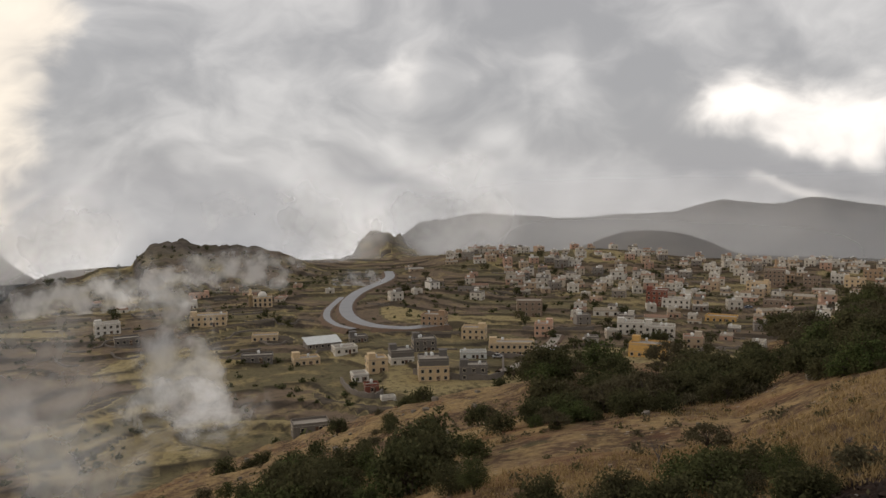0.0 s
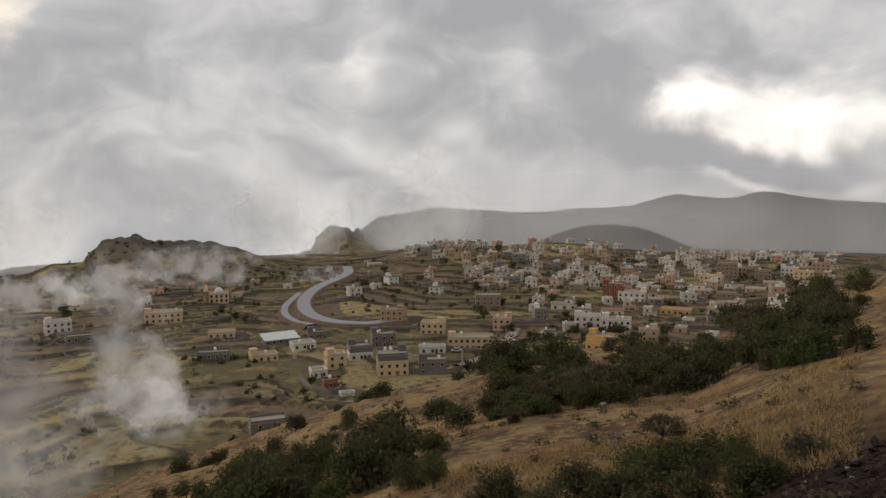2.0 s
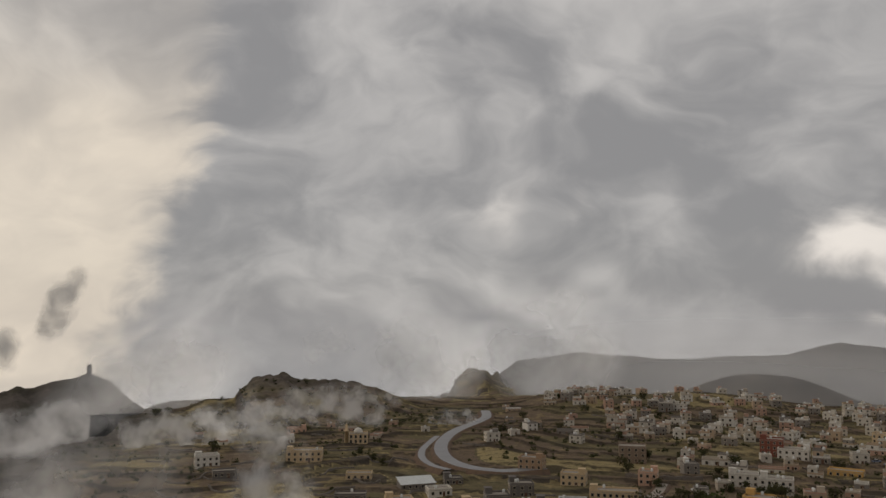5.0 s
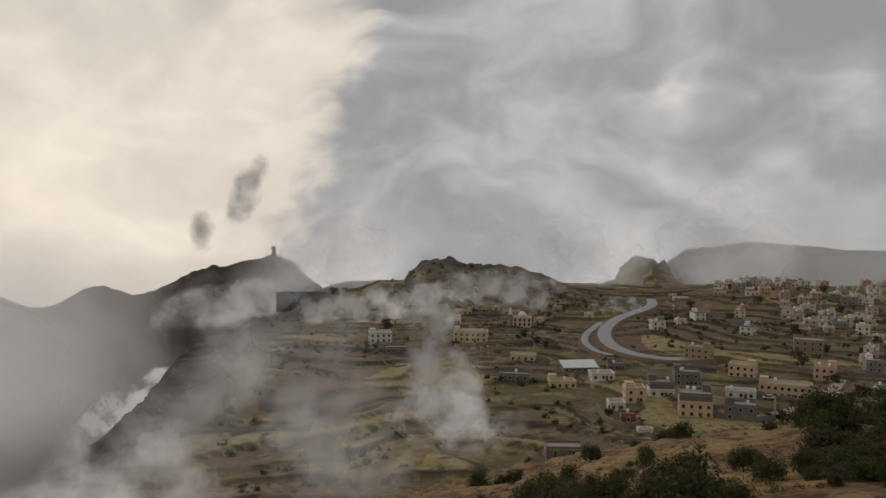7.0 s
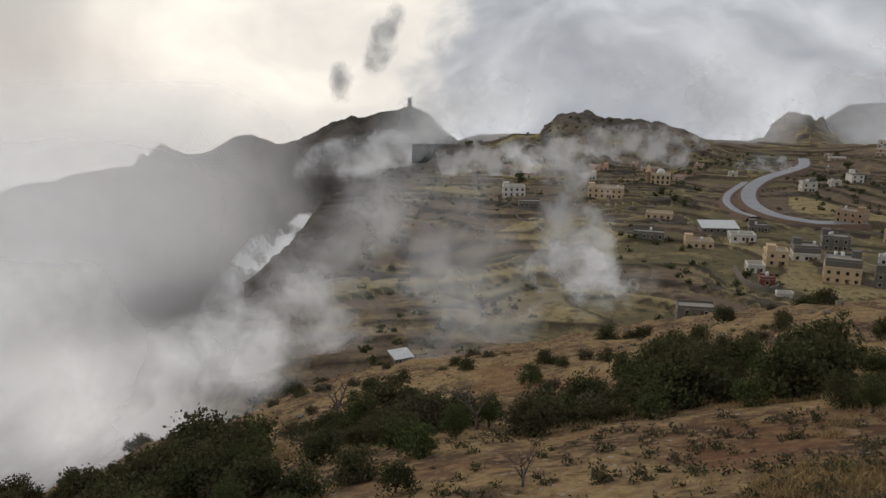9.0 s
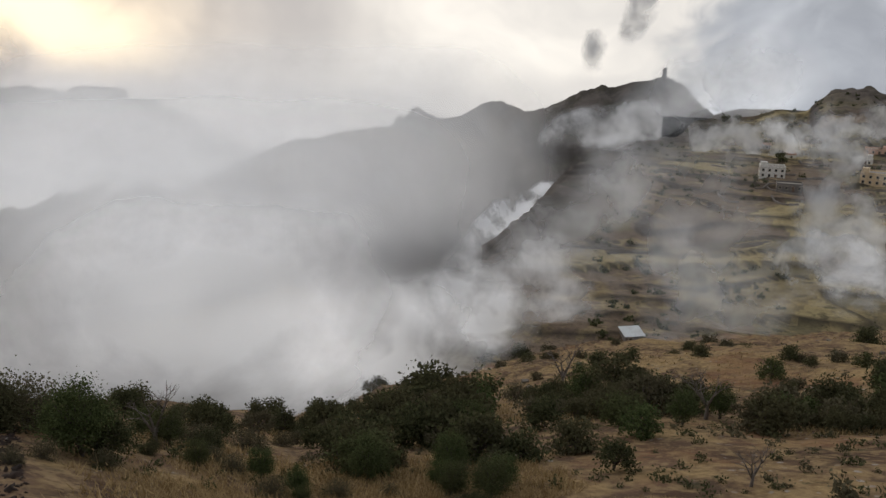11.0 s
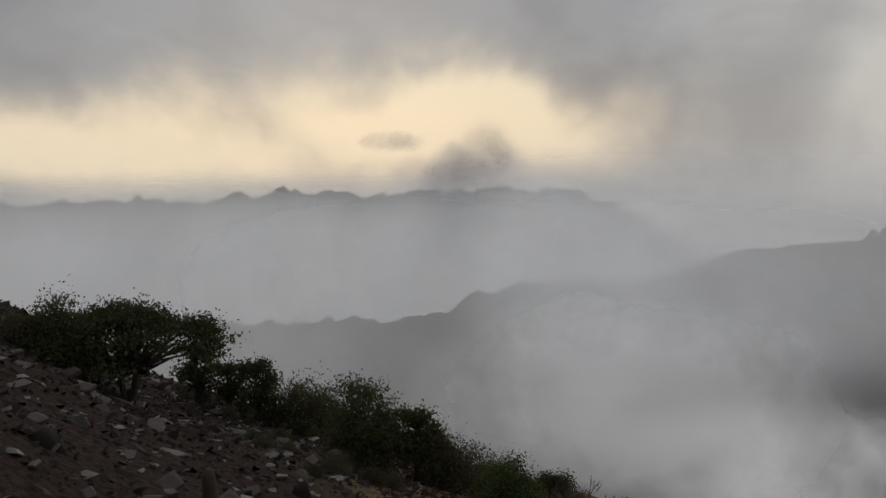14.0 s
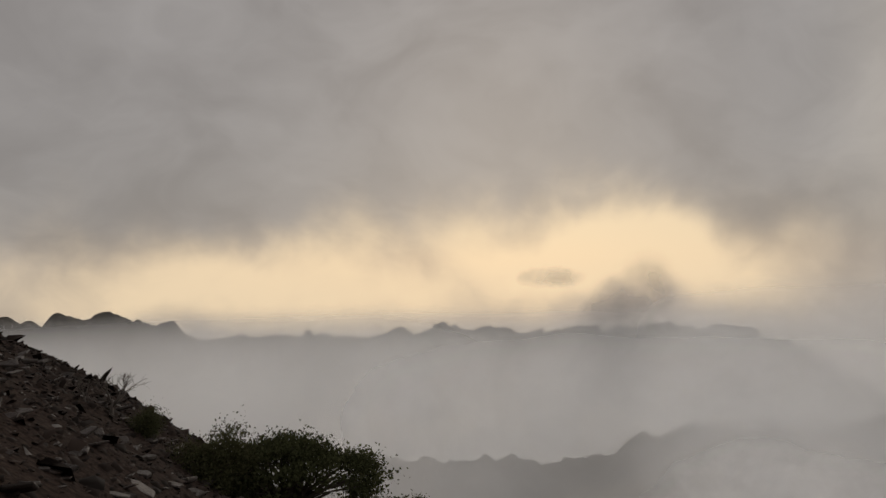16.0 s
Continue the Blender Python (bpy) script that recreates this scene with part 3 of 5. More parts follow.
GLASS = simple("dark_window_glass", (0.030, 0.032, 0.036), (0.02, 0.02, 0.02), 1.0, 0.15, spec=0.5, bump=0.0)
FRAME = simple("window_surround", (0.55, 0.47, 0.36), (0.3, 0.25, 0.2))
TANK = simple("water_tank_plastic", (0.70, 0.70, 0.68), (0.45, 0.43, 0.40), 1.0, 0.5)
DOORS = simple("painted_steel_door", (0.13, 0.075, 0.05), (0.07, 0.05, 0.04), 2.0, 0.5)
WALLING = simple("dry_stone_wall", (0.19, 0.165, 0.14), (0.085, 0.075, 0.065), 1.2, bump=0.05)
ASPHALT = simple("wet_asphalt", (0.20, 0.20, 0.205), (0.14, 0.135, 0.13), 0.15, 0.42, spec=0.6, bump=0.0)
EARTH = simple("cut_earth_bank", (0.15, 0.10, 0.068), (0.08, 0.06, 0.045), 0.3)
PAINT = simple("road_paint", (0.7, 0.7, 0.66), (0.4, 0.4, 0.38), 0.5)


HIGHWAY = ((7.2, 362), (10.0, 352), (12.0, 356), (13.5, 372), (14.35, 398), (14.35, 430), (13.6, 465), (12.5, 500), (11.6, 535), (11.2, 565), (11.3, 600))
SIDE_ROAD = ((13.9, 352), (15.0, 366), (15.75, 388), (15.75, 410), (15.2, 434), (14.7, 455))


def off_road(x, y, gap):
    """Whether a place keeps clear of the two roads."""
    for line in (HIGHWAY, SIDE_ROAD):
        pts = [(-math.sin(radians(a)) * r, math.cos(radians(a)) * r) for a, r in line]
        for (ax, ay), (bx, by) in zip(pts, pts[1:]):
            f = max(0.0, min(1.0, ((x - ax) * (bx - ax) + (y - ay) * (by - ay)) / ((bx - ax) ** 2 + (by - ay) ** 2)))
            if math.hypot(x - ax - f * (bx - ax), y - ay - f * (by - ay)) < gap:
                return False
    return True


# ---- mesh helpers ----
def mesh_of(name, bm, *mats):
    me = bpy.data.meshes.new(name)
    bm.to_mesh(me)
    bm.free()
    for m in mats:
        me.materials.append(m)
    return me


def part(name, me, parent, m=None, label=""):
    ob = new(name, me)
    ob.parent = parent
    if m is not None:
        ob.matrix_basis = m
    return tagged(ob, label) if label else ob


def box(bm, x0, y0, z0, x1, y1, z1, mat=0, bevel=0.0):
    vs = [bm.verts.new(c) for c in ((x0, y0, z0), (x1, y0, z0), (x1, y1, z0), (x0, y1, z0), (x0, y0, z1), (x1, y0, z1), (x1, y1, z1), (x0, y1, z1))]
    fs = [bm.faces.new([vs[i] for i in f]) for f in ((3, 2, 1, 0), (4, 5, 6, 7), (0, 1, 5, 4), (1, 2, 6, 5), (2, 3, 7, 6), (3, 0, 4, 7))]
    for f in fs:
        f.material_index = mat
    if bevel:
        bmesh.ops.bevel(bm, geom=list({e for f in fs for e in f.edges}), offset=bevel, segments=1, affect="EDGES")
    return fs


def tube(bm, pts, radii, sides=6, mat=0):
    rings = []
    for i, (p, r) in enumerate(zip(pts, radii)):
        d = (Vector(pts[min(i + 1, len(pts) - 1)]) - Vector(pts[max(i - 1, 0)])).normalized()
        q = d.to_track_quat("Z", "Y")
        rings.append([bm.verts.new(Vector(p) + q @ Vector((math.cos(t) * r, math.sin(t) * r, 0))) for t in (2 * math.pi * s / sides for s in range(sides))])
    for a, b in zip(rings, rings[1:]):
        for s in range(sides):
            f = bm.faces.new((a[s], a[(s + 1) % sides], b[(s + 1) % sides], b[s]))
            f.material_index, f.smooth = mat, True
    for ring, flip in ((rings[0], True), (rings[-1], False)):
        f = bm.faces.new(ring[::-1] if flip else ring)
        f.material_index = mat


def window_mesh(name, w, h, surround):
    """One closed body: a surround standing proud of the wall, with the pane set back in it."""
    bm = bmesh.new()
    fs = box(bm, -w / 2 - 0.14, -0.10, -0.14, w / 2 + 0.14, 0.06, h + 0.14, 1)
    front = fs[2]
    inner = [bm.verts.new((x, -0.10, z)) for x, z in ((-w / 2, 0), (w / 2, 0), (w / 2, h), (-w / 2, h))]
    deep = [bm.verts.new((v.co.x, -0.03, v.co.z)) for v in inner]
    outer = list(front.verts)
    bm.faces.remove(front)
    for i in range(4):
        n = (i + 1) % 4
        bm.faces.new((outer[i], outer[n], inner[n], inner[i])).material_index = 1
        bm.faces.new((inner[i], inner[n], deep[n], deep[i])).material_index = 1
    bm.faces.new(deep).material_index = 0
    return mesh_of(name, bm, GLASS, surround)


WINDOW = window_mesh("window", 1.15, 1.35, FRAME)
TALL_WINDOW = window_mesh("window", 1.3, 2.0, FRAME)


def tank_mesh():
    bm = bmesh.new()
    tube(bm, [(0, 0, 0.35), (0, 0, 0.45), (0, 0, 1.5), (0, 0, 1.75), (0, 0, 1.8)], [0.5, 0.62, 0.62, 0.4, 0.2], 10)
    for x, y in ((-0.4, -0.4), (0.4, -0.4), (0.4, 0.4), (-0.4, 0.4)):
        box(bm, x - 0.05, y - 0.05, -0.02, x + 0.05, y + 0.05, 0.4)
    return mesh_of("water_tank", bm, TANK)


WATER_TANK = tank_mesh()


STOREY = 2.9


def storey_block(base, w, d, z0, floors, wall, name="wall", x=0.0, y=0.0, every=2.9, win=WINDOW, bare=False, back=True):
    """Walls, roof with parapet and the windows of a block of storeys, as parts of base."""
    h = floors * STOREY
    bm = bmesh.new()
    box(bm, x - w / 2, y - d / 2, z0 - (3.0 if z0 == 0 else 0), x + w / 2, y + d / 2, z0 + h, 0, 0.05)
    for i in range(1, floors):
        box(bm, x - w / 2 - 0.06, y - d / 2 - 0.06, z0 + i * STOREY - 0.1, x + w / 2 + 0.06, y + d / 2 + 0.06, z0 + i * STOREY + 0.1, 0)
    part(name, mesh_of(name, bm, wall), base)
    bm = bmesh.new()
    box(bm, x - w / 2 - 0.1, y - d / 2 - 0.1, z0 + h, x + w / 2 + 0.1, y + d / 2 + 0.1, z0 + h + 0.18, 0)
    for x0, y0, x1, y1 in ((-w / 2, -d / 2, w / 2, -d / 2 + 0.25), (-w / 2, d / 2 - 0.25, w / 2, d / 2), (-w / 2, -d / 2 + 0.25, -w / 2 + 0.25, d / 2 - 0.25), (w / 2 - 0.25, -d / 2 + 0.25, w / 2, d / 2 - 0.25)):
        box(bm, x + x0, y + y0, z0 + h + 0.18, x + x1, y + y1, z0 + h + 0.95, 1)
    part("roof", mesh_of("roof", bm, ROOF, wall), base)
    if bare:
        return z0 + h
    for i in range(floors):
        for length, turn, off in ((w, 0, d), (d, 90, w), (d, -90, w), (w, 180, d)):
            if turn == 180 and not back:
                continue
            n = max(1, int(length / every))
            for j in range(n):
                s = (j + 0.5) * length / n - length / 2
                m = pose(x, y, z0 + i * STOREY + 1.0, 0, 0, turn) @ pose(s, -off / 2 - 0.03, 0)
                part("window", win, base, m)
    return z0 + h


HOUSE_SIZE = 0.83


def start_house(a, r, turn, sink=0.0):
    base = new("house")
    p = spot(a, r)
    base.matrix_world = Matrix.Translation((p.x, p.y, p.z - sink)) @ pose(0, 0, 0, 0, 0, a + turn)
    base.scale = (HOUSE_SIZE,) * 3
    return base


def roof_gear(base, z, w, d, wall, tanks=1, hut=True, rnd=random):
    if hut:
        hw, hd = min(3.2, w * 0.4), min(3.4, d * 0.45)
        bm = bmesh.new()
        hx, hy = rnd.choice((-1, 1)) * (w / 2 - hw / 2 - 0.3), rnd.choice((-0.5, 1)) * (d / 2 - hd / 2 - 0.3)
        box(bm, hx - hw / 2, hy - hd / 2, z + 0.1, hx + hw / 2, hy + hd / 2, z + 2.6, 0, 0.04)
        box(bm, hx - hw / 2 - 0.15, hy - hd / 2 - 0.15, z + 2.6, hx + hw / 2 + 0.15, hy + hd / 2 + 0.15, z + 2.8, 0)
        part("stair_hut", mesh_of("stair_hut", bm, wall), base)
    for i in range(tanks):
        part("water_tank", WATER_TANK, base, pose(rnd.uniform(-0.35, 0.35) * w, rnd.uniform(-0.1, 0.35) * d, z + 0.18), "pale plastic water tank")


def door(base, x, d, w=1.2):
    bm = bmesh.new()
    box(bm, x - w / 2, -d / 2 - 0.07, 0, x + w / 2, -d / 2 + 0.05, 2.2, 0)
    box(bm, x - w / 2 - 0.15, -d / 2 - 0.12, 2.2, x + w / 2 + 0.15, -d / 2 + 0.05, 2.4, 0)
    part("door", mesh_of("door", bm, DOORS), base)


def house(a, e, w, d, floors, wall, label, turn=0.0, upper=None, upper_floors=0, tanks=1, hut=True, lo=140.0, every=2.9, bare=False, sink=0.4, r=None):
    r = r or far_spot(a, e, lo)
    base = start_house(a, r, turn, sink)
    z = storey_block(base, w, d, 0.0, floors, wall, every=every, bare=bare)
    if upper_floors:
        z = storey_block(base, w * 0.98, d * 0.98, z + 0.2, upper_floors, upper, "upper_wall", bare=True)
    roof_gear(base, z, w, d, upper or wall, tanks, hut)
    door(base, w * 0.15, d)
    return tagged(base, label, "house", "houses of the village")


random.seed(11)
# the houses below the hillside
house(8.15, -14.3, 12.6, 11, 2, CREAM, "cream two-storey house with an unfinished grey blockwork storey", 4, STONE, 1, 3, True)
house(13.55, -14.3, 6.5, 7, 1, WHITE, "small white flat-roofed house beside the peach one", 12, tanks=0, hut=False)
house(12.3, -13.7, 8.5, 8, 2, CREAM, "peach-coloured flat-roofed two-storey house", 12, tanks=1)
house(12.7, -15.1, 5.5, 5, 1, RED, "low dark red brick house on the terrace", 8, tanks=1, hut=False, every=4)
house(10.5, -13.2, 10.5, 9, 1, WHITE, "white house with a dark upper storey under work", 10, STONE, 1, 1)
house(5.2, -14.3, 11.5, 8, 2, STONE, "grey blockwork house still without render", 2, tanks=2, hut=True)
house(8.8, -12.3, 11, 9, 2, STONE, "grey stone house with a rough upper storey", 8, tanks=2)
# the long shed too
house(14.6, -12.3, 11, 8, 1, WHITE, "low white workshop beside the long shed", 14, tanks=1, hut=False)
house(17.4, -13.0, 12, 8, 1, CREAM, "low cream house with an open terrace", 10, tanks=1, hut=True)
house(20.8, -12.6, 14, 7, 1, STONE, "low grey farm building among the fields", -5, tanks=1, hut=False)
house(13.6, -11.6, 9, 7, 1, STONE, "low grey stone house below the road", 10, tanks=1)
house(8.0, -10.5, 13, 10, 2, TAN, "tan stone villa with a tower-like middle bay", -14, tanks=1)
house(5.1, -11.5, 12, 9, 2, CREAM, "cream villa with carved window surrounds", -8, tanks=1)
house(2.4, -12.6, 21, 9, 2, CREAM, "long cream two-storey building with a row of windows", 0, tanks=1, every=2.4)
house(5.2, -12.9, 12, 6, 1, SHEET, "low building with a pale sheet roof", 2, tanks=1, hut=False, every=4)
house(0.05, -11.2, 9.2, 8.5, 2, PINK, "pinkish orange two-storey house with a roof room", -6, tanks=2)
house(-7.4, -12.5, 17, 10, 1, OCHRE, "ochre-yellow house with a stepped roof", -12, OCHRE, 1, 1)
house(1.1, -9.9, 15, 12, 3, BROWN, "unfinished brown concrete building of three storeys", 2, tanks=0, hut=False, every=3.4)
house(-6.1, -11.0, 14, 9, 2, WHITE, "white two-storey house with dark windows", 0, tanks=1)
house(-8.1, -11.2, 15, 9, 2, WHITE, "white and grey house with a roof terrace", -2, tanks=2)
house(-12.2, -9.9, 17, 9, 1, OCHRE, "unfinished orange block house on open ground", -8, tanks=0, hut=False)
house(-7.9, -8.9, 13, 11, 3, RED, "red brick building of three storeys", -4, tanks=1)
house(-9.2, -9.1, 17, 10, 2, WHITE, "white two-storey house with a flat roof", -6, tanks=1)
house(-14.5, -8.0, 15, 10, 3, CREAM, "cream three-storey house near the mosque", -10, tanks=2)
house(24.0, -9.9, 20, 11, 2, CREAM, "large cream villa on the terraces", -6, tanks=1)
house(24.6, -8.0, 14, 9, 1, PINK, "reddish flat house high on the terraces", 0, tanks=0)
house(25.3, -8.7, 11, 8, 1, WHITE, "pale house on a terrace", 0, tanks=1)
house(20.2, -11.2, 13, 8, 1, CREAM, "low cream ruin on a mound", -5, tanks=0, hut=False)
house(30.6, -10.0, 13, 9, 2, WHITE, "pale house at the rim of the plateau", 6, tanks=1)
house(29.4, -10.9, 12, 8, 1, STONE, "grey stone farmhouse on the terrace", 4, tanks=0, hut=False)
house(26.9, -10.9, 8, 8, 1, STONE, "small stone house with a pale roof", 0, tanks=1)
house(17.2, -17.6, 12, 7, 1, WALLING, "roofless old stone house among bushes", 8, tanks=0, hut=False, every=5, lo=120)
house(11.5, -15.8, 5.5, 3, 1, WHITE, "small white hut beside a round bush", 14, tanks=0, hut=False, every=4, sink=1.6)
# the low shed stands further on
house(-15.7, -8.7, 16, 8, 1, BROWN, "long low brown building", -4, tanks=0, hut=False)


def mosque(a, e, height, wall, label, block=True, rr=None):
    r = rr or far_spot(a, e, 300)
    base = start_house(a, r, 0)
    base.name = "mosque"
    storey_block(base, 12, 11, 0, 2, wall, y=6, win=TALL_WINDOW)
    bm = bmesh.new()
    tube(bm, [(-7.5, 2, -2), (-7.5, 2, height * 0.62), (-7.5, 2, height * 0.63), (-7.5, 2, height * 0.67), (-7.5, 2, height * 0.68), (-7.5, 2, height * 0.9), (-7.5, 2, height * 0.95), (-7.5, 2, height)],
         [1.3, 1.15, 1.75, 1.75, 0.95, 0.9, 0.6, 0.05], 10)
    part("minaret", mesh_of("minaret", bm, wall), base)
    bm = bmesh.new()
    tube(bm, [(0, 6, 6.5)] + [(0, 6, 7.3 + 2.6 * math.sin(t * math.pi / 12)) for t in range(6)], [2.8] + [2.8 * math.cos(t * math.pi / 12) for t in range(6)], 14)
    part("dome", mesh_of("dome", bm, WHITE), base)
    return tagged(base, label, "mosque")


mosque(-16.2, -7.2, 19, TAN, "stone mosque with a tall slender minaret")
mosque(20.3, -9.0, 13, CREAM, "small cream mosque with a short minaret")
house(-15.5, -7.3, 15, 11, 4, BROWN, "dark unfinished tower block beside the mosque", 0, tanks=0, hut=False)
house(-17.8, -7.3, 12, 9, 2, BROWN, "dark brown house on the rise", 0)
house(-20.3, -7.2, 14, 9, 2, CREAM, "cream house on the rise by the hillside", 0, lo=300)
house(-19.4, -7.0, 12, 9, 2, WHITE, "white house on the rise by the hillside", 0, lo=300)
house(-21.3, -6.6, 13, 9, 2, TAN, "tan house on the rise by the hillside", 0, lo=300)

def shed(a, e, w, d, h, lo, label, turn):
    """Low block walls under a sheet roof that pitches to the front."""
    base = start_house(a, far_spot(a, e, lo), turn, 0.3)
    base.name = "shed"
    bm = bmesh.new()
    box(bm, -w / 2, -d / 2, -2.0, w / 2, d / 2, h, 0, 0.05)
    part("wall", mesh_of("wall", bm, WALLING), base)
    bm = bmesh.new()
    fs = box(bm, -w / 2 - 0.4, -d / 2 - 0.5, 0, w / 2 + 0.4, d / 2 + 0.4, 0.08, 0)
    bmesh.ops.translate(bm, verts=[v for v in bm.verts if v.co.y > 0], vec=(0, 0, d * 0.22))
    part("roof", mesh_of("roof", bm, SHEET), base, pose(0, 0, h - 0.02), "white corrugated sheet roof")
    for i in range(int(w / 3)):
        part("window", WINDOW, base, pose(-w / 2 + 1.5 + i * 3, -d / 2 - 0.03, h - 1.9))
    return tagged(base, label, "shed")


shed(38.9, -21.8, 5.2, 4.5, 0.9, 90, "low stone shed with a white sheet roof", 24)
shed(16.2, -11.9, 17, 9, 3.2, 140, "long workshop with a pale pitched sheet roof", 16)

# the rest of the village, from a few house types
def type_house(w, d, floors, upper, hut, tanks, label):
    base = new("house")
    z = storey_block(base, w, d, 0.0, floors, MIXED, every=3.4, back=False)
    if upper:
        z = storey_block(base, w * 0.6, d * 0.8, z, 1, MIXED, "upper_wall", x=-w * 0.18, y=d * 0.08, every=3.4, back=False)
    roof_gear(base, z, w * (0.5 if upper else 1), d * 0.7, MIXED, tanks, hut)
    door(base, 0.5, d)
    return tagged(base, label, "house", "houses of the village")


TYPES = [type_house(7.5, 7, 1, True, False, 1, "flat-roofed house with a set-back upper room"),
         type_house(9, 8, 2, False, True, 2, "rendered two-storey flat-roofed house"),
         type_house(11, 8, 1, True, False, 1, "wide low house with a half storey on top"),
         type_house(6.5, 6, 1, False, False, 1, "small single-storey flat-roofed house"),
         type_house(10, 8, 2, False, True, 2, "tall two-storey flat-roofed house with roof hut"),
         type_house(13, 6, 1, False, False, 0, "long low single-storey building")]


def put_house(kind, m):
    ob = copy_thing(kind, m.normalized())
    ob.scale = m.to_scale()


def village(count, a0, a1, r0, r1, gap, seed, low):
    rnd = random.Random(seed)
    done = []
    tries = 0
    while len(done) < count and tries < count * 60:
        tries += 1
        a, r = rnd.uniform(a0, a1), math.sqrt(rnd.uniform(r0 * r0, r1 * r1))
        p = spot(a, r)
        if any((p - q).length < gap for q in TAKEN) or not off_road(p.x, p.y, 16):
            continue
        if float(hillside(np.array(a), np.array(r), np.array(p.x), np.array(p.y))) + EYE[2] > p.z - 2:
            continue
        done.append(p)
        TAKEN.append(p)
        kind = TYPES[rnd.choice(low)]
        put_house(kind, Matrix.Translation((p.x, p.y, p.z - 0.5)) @ pose(0, 0, 0, 0, 0, a + rnd.choice((0, 0, 90)) + rnd.gauss(0, 12)) @ Matrix.Diagonal((0.82, 0.82, 0.8, 1)))


TAKEN = [o.matrix_world.translation.copy() for o in scene.objects if o.get("category") in ("house", "mosque")]
village(105, -15, 3, 455, 690, 11, 5, (0, 1, 1, 2, 4, 4, 3))
village(46, -21, -2, 330, 520, 13, 6, (0, 3, 3, 5, 1))
village(16, 2.5, 6.8, 600, 690, 10, 7, (1, 2, 4))
village(12, 4, 12, 430, 640, 22, 8, (1, 3, 5))
village(24, -22.5, -14, 540, 680, 16, 9, (1, 2, 0))
village(10, 15, 32, 430, 560, 30, 10, (3, 5))
for i, ob in enumerate(TYPES):
    a, r = (-10.8, -5.1, 2.2, -9.9, -1.2, -4.4)[i], (420, 545, 520, 470, 600, 400)[i]
    p = spot(a, r)
    ob.matrix_world = Matrix.Translation((p.x, p.y, p.z - 0.5)) @ pose(0, 0, 0, 0, 0, a)


# ---- roads and field walls ----
def smooth_line(points, n):
    """A smooth line through points given as azimuth and distance."""
    pts = [Vector((-math.sin(radians(a)) * r, math.cos(radians(a)) * r)) for a, r in points]
    pts = [pts[0] * 2 - pts[1]] + pts + [pts[-1] * 2 - pts[-2]]
    line = []
    for i in range(1, len(pts) - 2):
        for j in range(n):
            t = j / n
            p0, p1, p2, p3 = pts[i - 1:i + 3]
            line.append(0.5 * ((2 * p1) + (p2 - p0) * t + (2 * p0 - 5 * p1 + 4 * p2 - p3) * t * t + (3 * p1 - p0 - 3 * p2 + p3) * t ** 3))
    return line + [pts[-2]]


def height_xy(x, y):
    return float(ground(math.degrees(math.atan2(-x, y)), math.hypot(x, y)))


def road(name, points, width, lift, label, mat, edge):
    line = smooth_line(points, 10)
    zs = np.array([max(height_xy(p.x, p.y), height_xy(p.x * 0.99, p.y * 0.99)) for p in line])
    zs = np.convolve(np.pad(zs, 9, mode="edge"), np.ones(19) / 19, "valid") + lift
    bm = bmesh.new()
    rows = []
    for i, p in enumerate(line):
        d = (line[min(i + 1, len(line) - 1)] - line[max(i - 1, 0)]).normalized()
        s = Vector((d.y, -d.x))
        prof = ((-width / 2 - 4.5, -3.6), (-width / 2 - 0.9, -0.15), (-width / 2, 0), (0, 0.06), (width / 2, 0), (width / 2 + 0.9, -0.15), (width / 2 + 4.5, -3.6))
        rows.append([bm.verts.new((p.x + s.x * o, p.y + s.y * o, zs[i] + h)) for o, h in prof])
    for r0, r1 in zip(rows, rows[1:]):
        for j in range(6):
            f = bm.faces.new((r0[j], r0[j + 1], r1[j + 1], r1[j]))
            f.material_index = 0 if j in (2, 3) else 1
    bmesh.ops.recalc_face_normals(bm, faces=bm.faces)
    return tagged(new(name, mesh_of(name, bm, mat, edge)), label, "road", kind="structure")


road("road", HIGHWAY, 6.8, 1.0, "pale wet asphalt highway bending round the hill", ASPHALT, EARTH)
road("road", SIDE_ROAD, 3.4, 0.5, "narrow grey side road beside the highway", ASPHALT, EARTH)
road("road", ((3.0, 275), (1.2, 290), (0.6, 305), (-0.5, 325), (-0.9, 345)), 4.0, 0.6, "pale dirt lane between the houses", ROOF, EARTH)


def field_wall(points, h=1.1, label="low dry-stone wall along a terrace"):
    line = smooth_line(points, 8)
    bm = bmesh.new()
    rows = []
    for i, p in enumerate(line):
        d = (line[min(i + 1, len(line) - 1)] - line[max(i - 1, 0)]).normalized()
        s, z = Vector((d.y, -d.x)), height_xy(p.x, p.y)
        t = h * (1 + 0.15 * math.sin(i * 1.7))
        rows.append([bm.verts.new((p.x + s.x * o, p.y + s.y * o, z + q)) for o, q in ((-0.4, -1.2), (-0.28, t), (0.28, t), (0.4, -1.2))])
    for r0, r1 in zip(rows, rows[1:]):
        for j in range(3):
            bm.faces.new((r0[j], r0[j + 1], r1[j + 1], r1[j]))
    bm.faces.new(rows[0][::-1])
    bm.faces.new(rows[-1])
    bmesh.ops.recalc_face_normals(bm, faces=bm.faces)
    return tagged(new("stone_wall", mesh_of("stone_wall", bm, WALLING)), label, "wall", "field walls")


